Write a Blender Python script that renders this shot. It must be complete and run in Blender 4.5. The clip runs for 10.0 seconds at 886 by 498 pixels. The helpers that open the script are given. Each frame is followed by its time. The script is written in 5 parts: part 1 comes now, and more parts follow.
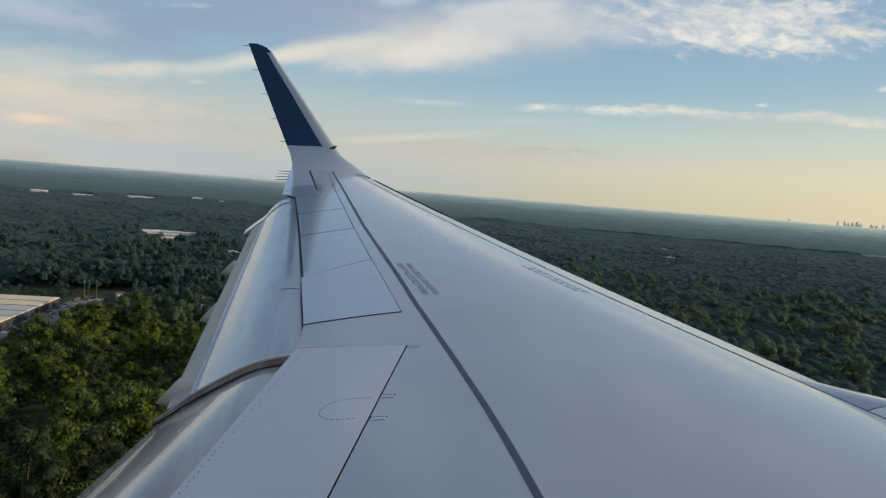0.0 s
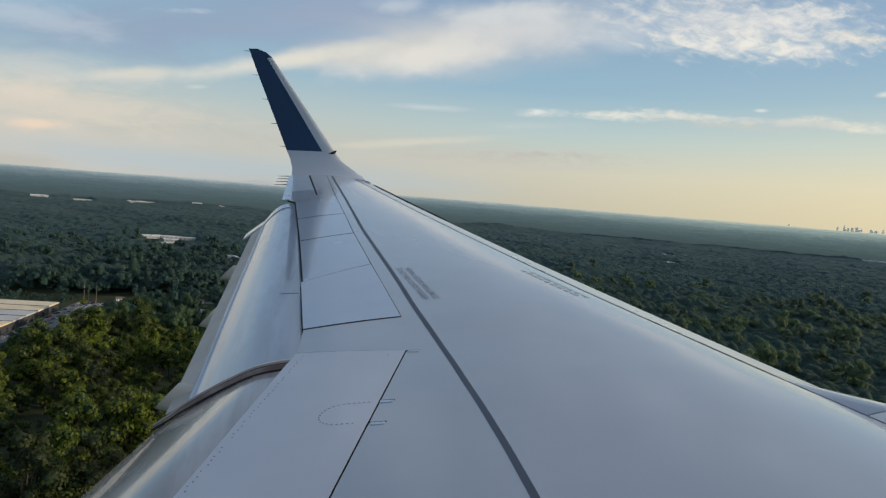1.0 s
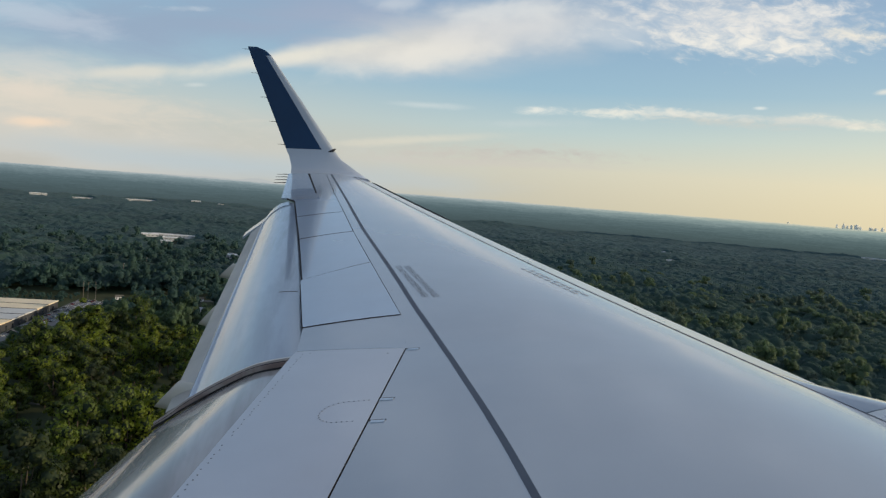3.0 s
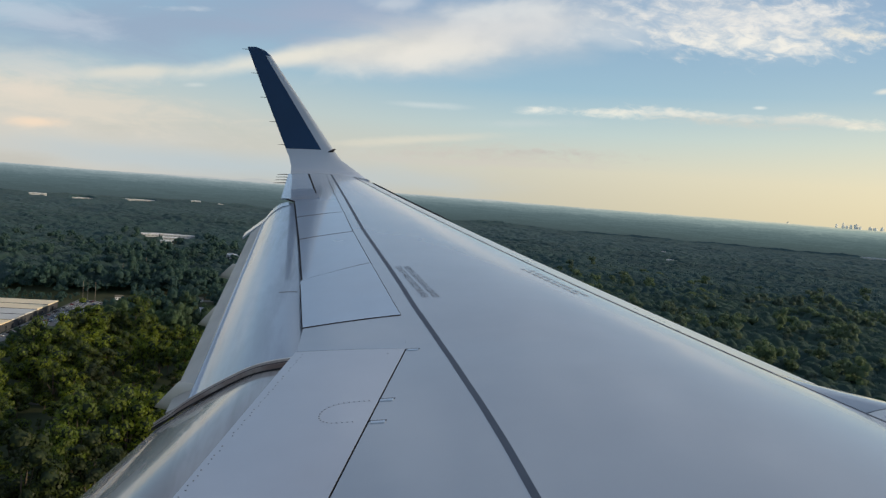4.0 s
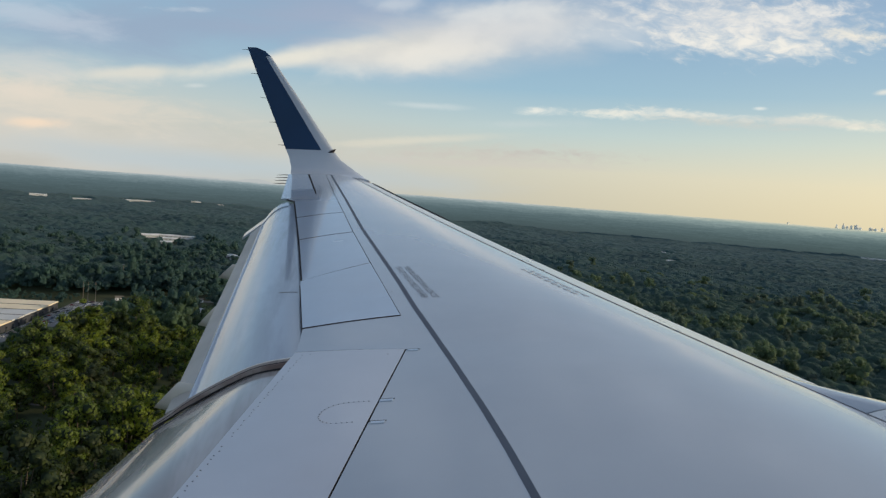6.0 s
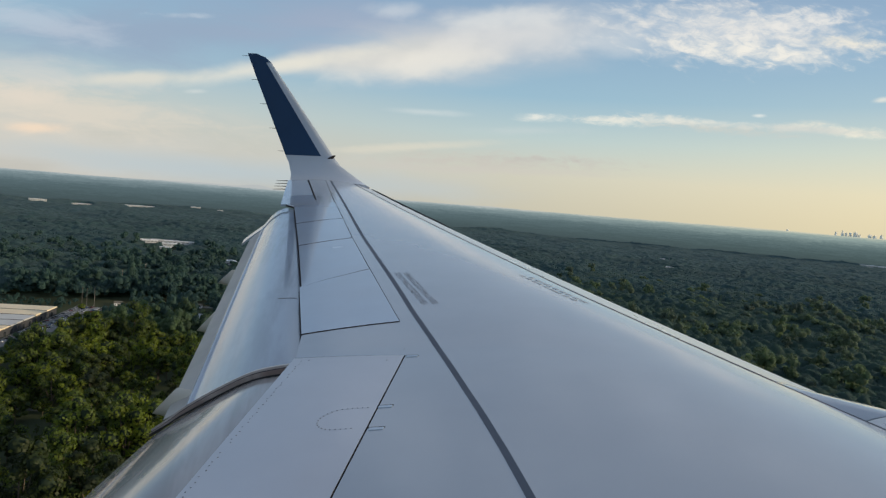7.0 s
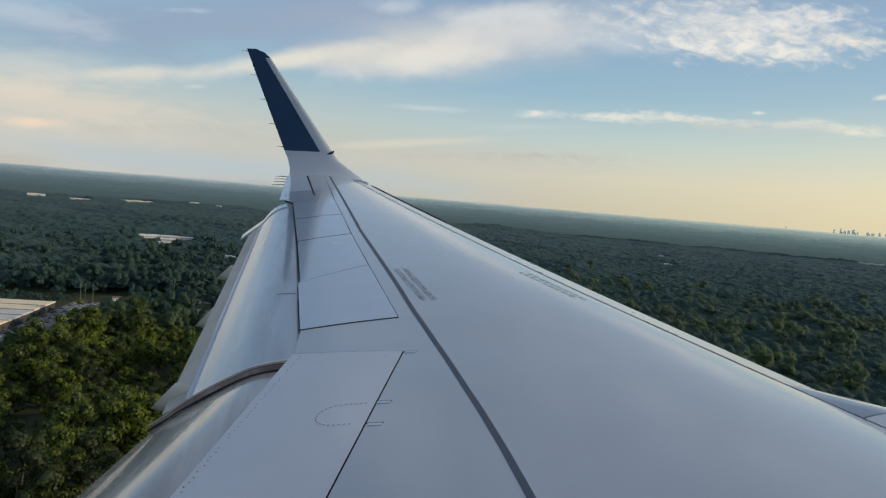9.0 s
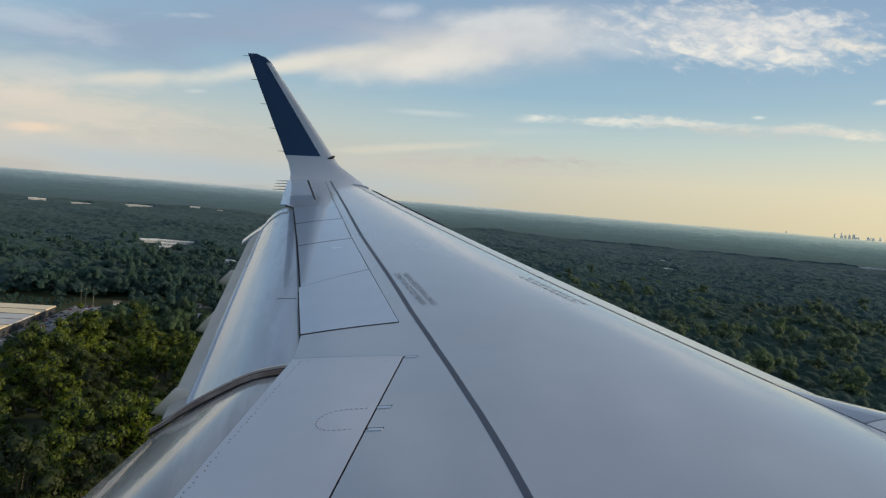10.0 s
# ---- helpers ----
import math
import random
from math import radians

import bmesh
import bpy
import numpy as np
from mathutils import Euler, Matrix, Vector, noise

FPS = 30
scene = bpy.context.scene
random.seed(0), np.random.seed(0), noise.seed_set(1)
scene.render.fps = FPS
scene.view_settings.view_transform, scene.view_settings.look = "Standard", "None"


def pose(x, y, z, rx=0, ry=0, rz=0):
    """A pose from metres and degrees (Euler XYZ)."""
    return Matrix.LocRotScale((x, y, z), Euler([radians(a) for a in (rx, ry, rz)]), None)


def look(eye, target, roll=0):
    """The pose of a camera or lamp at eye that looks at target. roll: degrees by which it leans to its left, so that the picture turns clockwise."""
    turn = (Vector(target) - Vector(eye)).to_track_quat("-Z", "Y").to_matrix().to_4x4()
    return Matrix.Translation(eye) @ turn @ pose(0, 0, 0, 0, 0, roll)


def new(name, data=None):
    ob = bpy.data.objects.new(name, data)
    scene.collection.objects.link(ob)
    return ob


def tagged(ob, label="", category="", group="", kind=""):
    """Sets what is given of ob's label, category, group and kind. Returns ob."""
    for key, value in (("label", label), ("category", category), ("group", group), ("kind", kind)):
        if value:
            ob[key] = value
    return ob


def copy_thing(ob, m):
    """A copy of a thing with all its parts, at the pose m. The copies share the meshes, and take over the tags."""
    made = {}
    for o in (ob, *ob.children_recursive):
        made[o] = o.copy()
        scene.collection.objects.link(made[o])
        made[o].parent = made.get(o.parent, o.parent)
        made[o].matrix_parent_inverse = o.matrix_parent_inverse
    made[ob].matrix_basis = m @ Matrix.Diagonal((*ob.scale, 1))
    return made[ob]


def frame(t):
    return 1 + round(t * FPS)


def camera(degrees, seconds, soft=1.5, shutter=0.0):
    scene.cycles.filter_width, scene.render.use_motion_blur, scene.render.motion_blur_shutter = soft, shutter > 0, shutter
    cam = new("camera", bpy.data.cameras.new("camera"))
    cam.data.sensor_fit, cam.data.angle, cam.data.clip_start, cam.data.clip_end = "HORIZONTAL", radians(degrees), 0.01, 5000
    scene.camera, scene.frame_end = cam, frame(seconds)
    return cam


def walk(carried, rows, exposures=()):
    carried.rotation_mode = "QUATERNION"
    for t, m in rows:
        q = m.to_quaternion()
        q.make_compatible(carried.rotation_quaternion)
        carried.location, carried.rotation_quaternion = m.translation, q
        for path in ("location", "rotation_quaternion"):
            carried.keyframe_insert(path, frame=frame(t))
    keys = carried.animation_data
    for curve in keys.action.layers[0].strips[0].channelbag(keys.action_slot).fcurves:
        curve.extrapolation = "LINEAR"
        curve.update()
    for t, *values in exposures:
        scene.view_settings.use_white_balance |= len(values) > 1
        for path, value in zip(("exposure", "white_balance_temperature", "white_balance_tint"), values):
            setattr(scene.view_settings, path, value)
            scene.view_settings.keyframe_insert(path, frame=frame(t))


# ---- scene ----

cam = camera(63.93, 10.0, soft=1.3)
ROWS = [
    (0, pose(-4.156, 1.693, 155.000, 85.542, -4.524, 6.971)),
    (0.5, pose(-4.155, 1.692, 154.996, 85.683, -4.551, 6.990)),
    (1, pose(-4.154, 1.693, 154.998, 85.947, -4.542, 6.963)),
    (1.5, pose(-4.153, 1.693, 154.998, 86.032, -4.595, 6.982)),
    (2, pose(-4.154, 1.693, 154.999, 85.939, -4.594, 6.958)),
    (2.5, pose(-4.154, 1.692, 154.998, 85.789, -4.538, 6.935)),
    (4, pose(-4.157, 1.690, 155.003, 85.778, -4.466, 6.879)),
    (4.5, pose(-4.156, 1.693, 155.000, 85.548, -4.431, 6.951)),
    (5, pose(-4.155, 1.694, 155.003, 85.215, -4.422, 6.976)),
    (5.5, pose(-4.155, 1.695, 154.999, 85.439, -4.395, 6.919)),
    (7, pose(-4.155, 1.693, 155.001, 86.324, -4.598, 6.851)),
    (7.5, pose(-4.155, 1.691, 154.998, 86.279, -4.642, 6.851)),
    (8, pose(-4.154, 1.690, 154.997, 86.137, -4.775, 6.847)),
    (8.5, pose(-4.155, 1.693, 155.002, 86.203, -4.869, 6.810)),
    (9, pose(-4.155, 1.692, 155.000, 86.027, -4.794, 6.769)),
    (9.5, pose(-4.156, 1.693, 155.000, 86.271, -4.844, 6.768)),
    (10, pose(-4.156, 1.694, 155.002, 86.384, -4.817, 6.811)),
]
walk(cam, ROWS, [(0, 0.16), (2, 0.21), (4.5, 0.27), (5.5, 0.27), (7.5, 0.23), (10, 0.19)])

# ---------------------------------------------------------------- world, sun
EYE_Z = 155.0
SUN_AZ, SUN_EL = 84.0, 14.0      # degrees to the right of +Y, and above the horizon


def sun_dir():
    a, el = radians(SUN_AZ), radians(SUN_EL)
    return Vector((math.sin(a) * math.cos(el), math.cos(a) * math.cos(el), math.sin(el)))


class Net:
    """A small helper that chains shader nodes."""

    def __init__(self, tree):
        self.t = tree

    def node(self, kind, **kw):
        n = self.t.nodes.new(kind)
        for k, v in kw.items():
            if k in n.inputs:
                self.put(n.inputs[k], v)
        return n

    def put(self, sock, v):
        if isinstance(v, bpy.types.NodeSocket):
            self.t.links.new(v, sock)
        else:
            sock.default_value = v

    def m(self, op, a, b=0.0, c=0.0, clamp=False):
        n = self.t.nodes.new("ShaderNodeMath")
        n.operation, n.use_clamp = op, clamp
        for k, v in enumerate((a, b, c)):
            self.put(n.inputs[k], v)
        return n.outputs[0]

    def dot(self, v, w):
        n = self.t.nodes.new("ShaderNodeVectorMath")
        n.operation = "DOT_PRODUCT"
        self.put(n.inputs[0], v)
        self.put(n.inputs[1], w)
        return n.outputs["Value"]

    def xyz(self, x, y, z=0.0):
        n = self.t.nodes.new("ShaderNodeCombineXYZ")
        for k, v in enumerate((x, y, z)):
            self.put(n.inputs[k], v)
        return n.outputs[0]

    def noise(self, vec, scale, detail=5.0, rough=0.55, distort=0.0):
        n = self.t.nodes.new("ShaderNodeTexNoise")
        self.put(n.inputs["Vector"], vec)
        n.inputs["Scale"].default_value = scale
        n.inputs["Detail"].default_value = detail
        n.inputs["Roughness"].default_value = rough
        n.inputs["Distortion"].default_value = distort
        return n.outputs["Fac"]

    def mix(self, f, a, b, mode="MIX"):
        n = self.t.nodes.new("ShaderNodeMix")
        n.data_type, n.blend_type = "RGBA", mode
        self.put(n.inputs[0], f)
        self.put(n.inputs[6], a if isinstance(a, bpy.types.NodeSocket) else (*a, 1))
        self.put(n.inputs[7], b if isinstance(b, bpy.types.NodeSocket) else (*b, 1))
        return n.outputs[2]

    def ramp(self, f, stops):
        n = self.t.nodes.new("ShaderNodeValToRGB")
        self.put(n.inputs[0], f)
        els = n.color_ramp.elements
        while len(els) < len(stops):
            els.new(0.5)
        for e, (p, c) in zip(els, stops):
            e.position, e.color = p, (*c, 1)
        return n.outputs[0]

    def step(self, f, lo, hi):
        n = self.t.nodes.new("ShaderNodeMapRange")
        n.interpolation_type = "SMOOTHSTEP"
        for k, v in ((0, f), (1, lo), (2, hi), (3, 0.0), (4, 1.0)):
            self.put(n.inputs[k], v)
        return n.outputs[0]


world = bpy.data.worlds.new("evening_sky")
scene.world = world
world.use_nodes = True
wt = world.node_tree
wt.nodes.clear()
w = Net(wt)
sky = wt.nodes.new("ShaderNodeTexSky")
sky.sky_type, sky.sun_disc = "NISHITA", False
sky.sun_elevation, sky.sun_rotation = radians(SUN_EL), radians(SUN_AZ)
sky.air_density, sky.dust_density, sky.ozone_density = 1.0, 2.0, 1.5
ray_dir = wt.nodes.new("ShaderNodeTexCoord").outputs["Generated"]
sep = wt.nodes.new("ShaderNodeSeparateXYZ")
wt.links.new(ray_dir, sep.inputs[0])
elev = sep.outputs[2]
# tangent-plane coordinates of the part of the sky beyond the wing tip
AX_R, AX_U, AX_F = (0.9897, 0.1207, 0.0772), (-0.0858, 0.0678, 0.9940), (-0.1147, 0.9904, -0.0774)
ahead = w.m("MAXIMUM", w.dot(ray_dir, AX_F), 0.12)
ca = w.m("DIVIDE", w.dot(ray_dir, AX_R), ahead)
cb = w.m("DIVIDE", w.dot(ray_dir, AX_U), ahead)

haze_ramp = w.ramp(w.m("MULTIPLY", elev, 2.0, clamp=True), [
    (0.0, (0.62, 0.58, 0.44)), (0.10, (0.62, 0.60, 0.49)), (0.20, (0.46, 0.57, 0.57)),
    (0.31, (0.285, 0.455, 0.57)), (0.50, (0.245, 0.37, 0.515)), (1.0, (0.22, 0.28, 0.38))])
to_sun = w.m("MULTIPLY_ADD", w.dot(ray_dir, tuple(sun_dir())), 0.5, 0.5)
near_h = w.m("SUBTRACT", 1.0, w.step(elev, 0.0, 0.22))
warm = w.m("MULTIPLY", w.step(to_sun, 0.52, 0.98), near_h)
base = w.mix(w.m("MULTIPLY", warm, 0.75), haze_ramp, (0.95, 0.78, 0.42))
cool = w.m("MULTIPLY", w.m("SUBTRACT", 1.0, w.step(to_sun, 0.30, 0.66)), near_h)
base = w.mix(w.m("MULTIPLY", cool, 0.75), base, (0.46, 0.465, 0.455))
nis = w.mix(1.0, sky.outputs[0], (0.11, 0.11, 0.11), "MULTIPLY")
base = w.mix(0.82, nis, base)

streak = w.xyz(w.m("MULTIPLY", ca, 1.0), w.m("MULTIPLY", w.m("MULTIPLY_ADD", ca, 0.09, cb), 3.6))
n_big = w.noise(streak, 4.2, 7.0, 0.60, 0.35)
n_wisp = w.noise(w.xyz(ca, w.m("MULTIPLY", w.m("MULTIPLY_ADD", ca, 0.06, cb), 3.0)), 30.0, 7.0, 0.66, 0.6)
n_mid = w.noise(streak, 11.0, 8.0, 0.66, 0.5)
n_soft = w.noise(w.xyz(ca, w.m("MULTIPLY", w.m("MULTIPLY_ADD", ca, -0.08, cb), 1.7)), 15.0, 7.0, 0.52, 0.2)
n_cell = w.noise(w.xyz(w.m("MULTIPLY_ADD", cb, 0.8, ca), w.m("MULTIPLY", cb, 1.9)), 34.0, 6.0, 0.58, 0.5)
n_fine = w.noise(w.xyz(ca, w.m("MULTIPLY", cb, 1.9)), 52.0, 6.0, 0.62, 0.5)


def blob(x, y, rx, ry, turn=0.0, ragged=1.1, tex=None):
    """An uneven soft patch of cloud; x, y and radii in thousandths of the tangent plane's unit."""
    c, s_ = math.cos(radians(turn)), math.sin(radians(turn))
    dx = w.m("SUBTRACT", ca, x / 1000)
    dy = w.m("SUBTRACT", cb, y / 1000)
    u = w.m("MULTIPLY", w.m("MULTIPLY_ADD", dx, c, w.m("MULTIPLY", dy, s_)), 1000 / rx)
    v = w.m("MULTIPLY", w.m("MULTIPLY_ADD", dy, c, w.m("MULTIPLY", dx, -s_)), 1000 / ry)
    d = w.m("SQRT", w.m("ADD", w.m("MULTIPLY", u, u), w.m("MULTIPLY", v, v)))
    f = w.m("MULTIPLY_ADD", w.m("SUBTRACT", tex or n_big, 0.5), ragged * 2, w.m("SUBTRACT", 1.0, d))
    return w.step(f, -0.25, 0.95)


CLOUDS = [  # x, y, rx, ry, turn, ragged, texture, colour, strength
    (-601, 165, 430, 90.0, -7, 1.0, n_big, (0.57, 0.545, 0.49), 0.65),
    (-560, 215, 260, 39.8, -9, 1.3, n_mid, (0.64, 0.58, 0.49), 0.65),
    (-260, 130, 420, 39.8, -4, 1.0, n_big, (0.50, 0.53, 0.52), 0.38),
    (-362, 321, 446, 52.6, 2, 1.0, n_big, (0.262, 0.338, 0.450), 0.85),
    (-131, 334, 207, 35.0, 5, 0.7, n_big, (0.3, 0.36, 0.47), 0.7),
    (37, 302, 239, 57.3, 5, 0.55, n_big, (0.5, 0.52, 0.54), 0.92),
    (-75, 285, 159, 27.1, 6, 0.6, n_big, (0.6, 0.585, 0.54), 0.8),
    (-19, 278, 151, 27.1, 7, 0.8, n_soft, (0.7, 0.675, 0.615), 0.8),
    (112, 317, 135, 38.2, 3, 0.7, n_soft, (0.6, 0.605, 0.6), 0.75),
    (92, 341, 135, 17.5, 2, 0.8, n_soft, (0.62, 0.635, 0.63), 0.6),
    (-240, 271, 167, 15.9, 9, 0.6, n_soft, (0.7, 0.67, 0.58), 0.85),
    (-437, 253, 119, 11.2, 3, 0.6, n_soft, (0.66, 0.63, 0.54), 0.75),
    (-569, 333, 143, 25.5, -12, 0.9, n_mid, (0.47, 0.52, 0.59), 0.55),
    (-577, 264, 167, 23.9, -8, 1.0, n_mid, (0.56, 0.56, 0.54), 0.5),
    (260, 302, 96, 23.9, -6, 1.0, n_soft, (0.5, 0.55, 0.59), 0.6),
    (411, 323, 207, 51.0, -3, 0.8, n_big, (0.42, 0.5, 0.58), 0.65),
    (411, 325, 187, 47.8, -3, 1.3, n_cell, (0.64, 0.64, 0.625), 0.95),
    (435, 294, 151, 20.7, -4, 1.2, n_cell, (0.74, 0.72, 0.66), 0.9),
    (507, 336, 96, 17.5, 10, 1.2, n_cell, (0.7, 0.69, 0.66), 0.8),
    (590, 305, 76, 10.4, -8, 1.1, n_fine, (0.72, 0.69, 0.61), 0.9),
    (570, 312, 48, 8.0, 12, 1.2, n_fine, (0.66, 0.65, 0.6), 0.7),
    (139, 200, 41, 7.2, 0, 0.9, n_wisp, (0.74, 0.73, 0.66), 0.75),
    (244, 195, 56, 8.0, -4, 1.2, n_wisp, (0.72, 0.71, 0.63), 0.8),
    (323, 197, 72, 7.2, -5, 1.5, n_wisp, (0.66, 0.66, 0.6), 0.75),
    (403, 184, 135, 8.8, -4, 1.3, n_wisp, (0.5, 0.53, 0.5), 0.95),
    (519, 190, 44, 7.2, 4, 0.9, n_wisp, (0.68, 0.66, 0.57), 0.75),
    (582, 180, 64, 8.8, -5, 1.1, n_wisp, (0.8, 0.75, 0.61), 0.9),
    (448, 203, 11, 3.2, 0, 0.4, n_mid, (0.7, 0.72, 0.68), 0.7),
    (623, 226, 16, 4.8, 8, 0.5, n_mid, (0.72, 0.7, 0.62), 0.7),
    (-23, 207, 60, 5.6, -3, 0.6, n_mid, (0.6, 0.64, 0.63), 0.45),
    (124, 181, 88, 8.0, 0, 0.9, n_mid, (0.5, 0.56, 0.56), 0.45),
    (76, 138, 191, 12.7, -1, 1.4, n_wisp, (0.5, 0.475, 0.43), 0.8),
    (132, 141, 96, 4.8, -2, 1.2, n_wisp, (0.45, 0.43, 0.4), 0.6),
    (-51, 157, 143, 7.2, 3, 0.8, n_mid, (0.66, 0.61, 0.5), 0.5),
    (-67, 350, 48, 12.7, 0, 0.8, n_soft, (0.66, 0.67, 0.67), 0.4),
    (-572, 183, 53, 9.6, 0, 0.6, n_mid, (0.8, 0.62, 0.46), 0.7),
    (-609, 232, 96, 14.3, -8, 0.8, n_mid, (0.68, 0.6, 0.51), 0.5),
    (-290, 121, 400, 23.9, -5, 0.4, n_big, (0.42, 0.49, 0.52), 0.8),
    (-348, 235, 19, 4.0, 0, 0.5, n_mid, (0.7, 0.7, 0.66), 0.35),
    (-370, 343, 50, 4.0, -2, 1.4, n_wisp, (0.6, 0.63, 0.66), 0.3),
    (403, 190, 239, 5.6, -3, 1.7, n_wisp, (0.6, 0.62, 0.58), 0.5),
    (315, 196, 127, 4.0, -2, 0.8, n_fine, (0.7, 0.69, 0.62), 0.6),
    (530, 183, 119, 6.4, -4, 0.8, n_mid, (0.56, 0.57, 0.53), 0.7),
    (61, 125, 239, 7.2, -2, 1.0, n_mid, (0.52, 0.49, 0.45), 0.5),
]
n_shade = w.noise(w.xyz(ca, w.m("MULTIPLY", w.m("MULTIPLY_ADD", ca, -0.05, cb), 2.3)), 30.0, 9.0, 0.68, 0.8)
body = w.m("MULTIPLY_ADD", w.step(n_shade, 0.34, 0.66), 0.70, 0.42)
col = base
for cx_, cy_, rx_, ry_, tn_, rg_, tx_, cc_, st_ in CLOUDS:
    dense = w.m("MULTIPLY", blob(cx_, cy_, rx_, ry_, tn_, rg_, tx_), st_)
    if tx_ in (n_fine, n_wisp, n_cell):    # small broken clouds are thin in places
        dense = w.m("MULTIPLY", dense, body, clamp=True)
    col = w.mix(dense, col, cc_)
# thin high cloud over the rest of the sky
veil = w.step(w.noise(ray_dir, 4.5, 6.0, 0.6, 0.4), 0.46, 0.68)
col = w.mix(w.m("MULTIPLY", w.m("MULTIPLY", veil, 0.75), w.step(elev, 0.30, 0.5)), col, (0.465, 0.54, 0.65))
bg = wt.nodes.new("ShaderNodeBackground")
wt.links.new(col, bg.inputs[0])
bg.inputs[1].default_value = 1.0
wt.links.new(bg.outputs[0], wt.nodes.new("ShaderNodeOutputWorld").inputs[0])

sun = new("sun", bpy.data.lights.new("sun", "SUN"))
sun.data.energy, sun.data.angle, sun.data.color = 2.8, radians(1.2), (1.0, 0.82, 0.56)
sun.matrix_world = look((0, 0, 400), Vector((0, 0, 400)) - sun_dir())


# ---------------------------------------------------------------- materials
def material(name, color, rough=0.6, metal=0.0, vary=0.12, grain=2.0, bump=0.0, coat=0.0, second=None,
             second_scale=0.3, second_amount=0.5, per_object=0.0, per_island=0.0, coords="Object", spec=0.5, wave=0.0, stretch=None, through_light=0.0, sheen=0.0, lumps=0.0, coat_rough=0.045):
    m = bpy.data.materials.new(name)
    m.use_nodes = True
    t = m.node_tree
    n = Net(t)
    b = t.nodes["Principled BSDF"]
    vec = t.nodes.new("ShaderNodeTexCoord").outputs[coords]
    plain = vec
    if stretch:
        mp = t.nodes.new("ShaderNodeMapping")
        mp.vector_type = "TEXTURE"
        mp.inputs["Rotation"].default_value = (0, 0, radians(stretch[1]))
        mp.inputs["Scale"].default_value = (1 / stretch[0], stretch[0] * 0.5, 1)
        t.links.new(vec, mp.inputs[0])
        vec = mp.outputs[0]
    fine = n.noise(vec, grain, 6.0, 0.6)
    c = n.mix(fine, tuple(max(0, x * (1 - vary)) for x in color), tuple(min(1, x * (1 + vary)) for x in color))
    if second:
        big = n.step(n.noise(vec, second_scale, 4.0, 0.6, 0.3), 0.42, 0.68)
        c = n.mix(n.m("MULTIPLY", big, second_amount), c, second)
    if per_object or per_island:
        if per_object:
            rnd = t.nodes.new("ShaderNodeObjectInfo").outputs["Random"]
            c = n.mix(1.0, c, n.ramp(rnd, [(0, (1 - per_object, 1 - per_object, 1 - per_object * 0.6)),
                                           (0.5, (1, 1, 1)), (1, (1 + per_object, 1 + per_object * 0.7, 1 - per_object * 0.3))]), "MULTIPLY")
        if per_island:
            rnd = t.nodes.new("ShaderNodeNewGeometry").outputs["Random Per Island"]
            c = n.mix(1.0, c, n.ramp(rnd, [(0, (1 - per_island, 1 - per_island, 1 - per_island)),
                                           (1, (1 + per_island, 1 + per_island, 1 + per_island * 0.4))]), "MULTIPLY")
    t.links.new(c, b.inputs["Base Color"])
    r = n.m("MULTIPLY_ADD", n.m("SUBTRACT", n.noise(vec, grain * 0.37, 4.0), 0.5), 0.25 * rough, rough, clamp=True)
    t.links.new(r, b.inputs["Roughness"])
    b.inputs["Metallic"].default_value = metal
    b.inputs["Specular IOR Level"].default_value = spec
    b.inputs["Coat Weight"].default_value = coat
    b.inputs["Coat Roughness"].default_value = coat_rough
    if sheen:    # pale blue sheen on massed leaves, which imitates haze
        b.inputs["Sheen Weight"].default_value = sheen
        b.inputs["Sheen Roughness"].default_value = 0.45
        b.inputs["Sheen Tint"].default_value = (0.80, 0.95, 1.0, 1)
    if wave:    # slight oil-canning of thin skin
        bn = t.nodes.new("ShaderNodeBump")
        bn.inputs["Strength"].default_value = wave
        bn.inputs["Distance"].default_value = 0.05
        t.links.new(n.noise(plain, 1.7, 2.0, 0.5), bn.inputs["Height"])
        t.links.new(bn.outputs[0], b.inputs["Normal"])
    if lumps:    # uneven leaf masses
        bn = t.nodes.new("ShaderNodeBump")
        bn.inputs["Strength"].default_value = 1.0
        bn.inputs["Distance"].default_value = lumps
        t.links.new(n.noise(plain, 0.7 / lumps, 5.0, 0.62), bn.inputs["Height"])
        t.links.new(bn.outputs[0], b.inputs["Normal"])
    if through_light:
        tr = t.nodes.new("ShaderNodeBsdfTranslucent")
        t.links.new(n.mix(1.0, c, (1.25, 1.3, 1.0), "MULTIPLY"), tr.inputs[0])
        mx = t.nodes.new("ShaderNodeMixShader")
        mx.inputs[0].default_value = through_light
        t.links.new(b.outputs[0], mx.inputs[1])
        t.links.new(tr.outputs[0], mx.inputs[2])
        t.links.new(mx.outputs[0], t.nodes["Material Output"].inputs[0])
    if bump:
        bn = t.nodes.new("ShaderNodeBump")
        bn.inputs["Strength"].default_value = bump
        bn.inputs["Distance"].default_value = 0.02
        t.links.new(fine, bn.inputs["Height"])
        t.links.new(bn.outputs[0], b.inputs["Normal"])
    return m


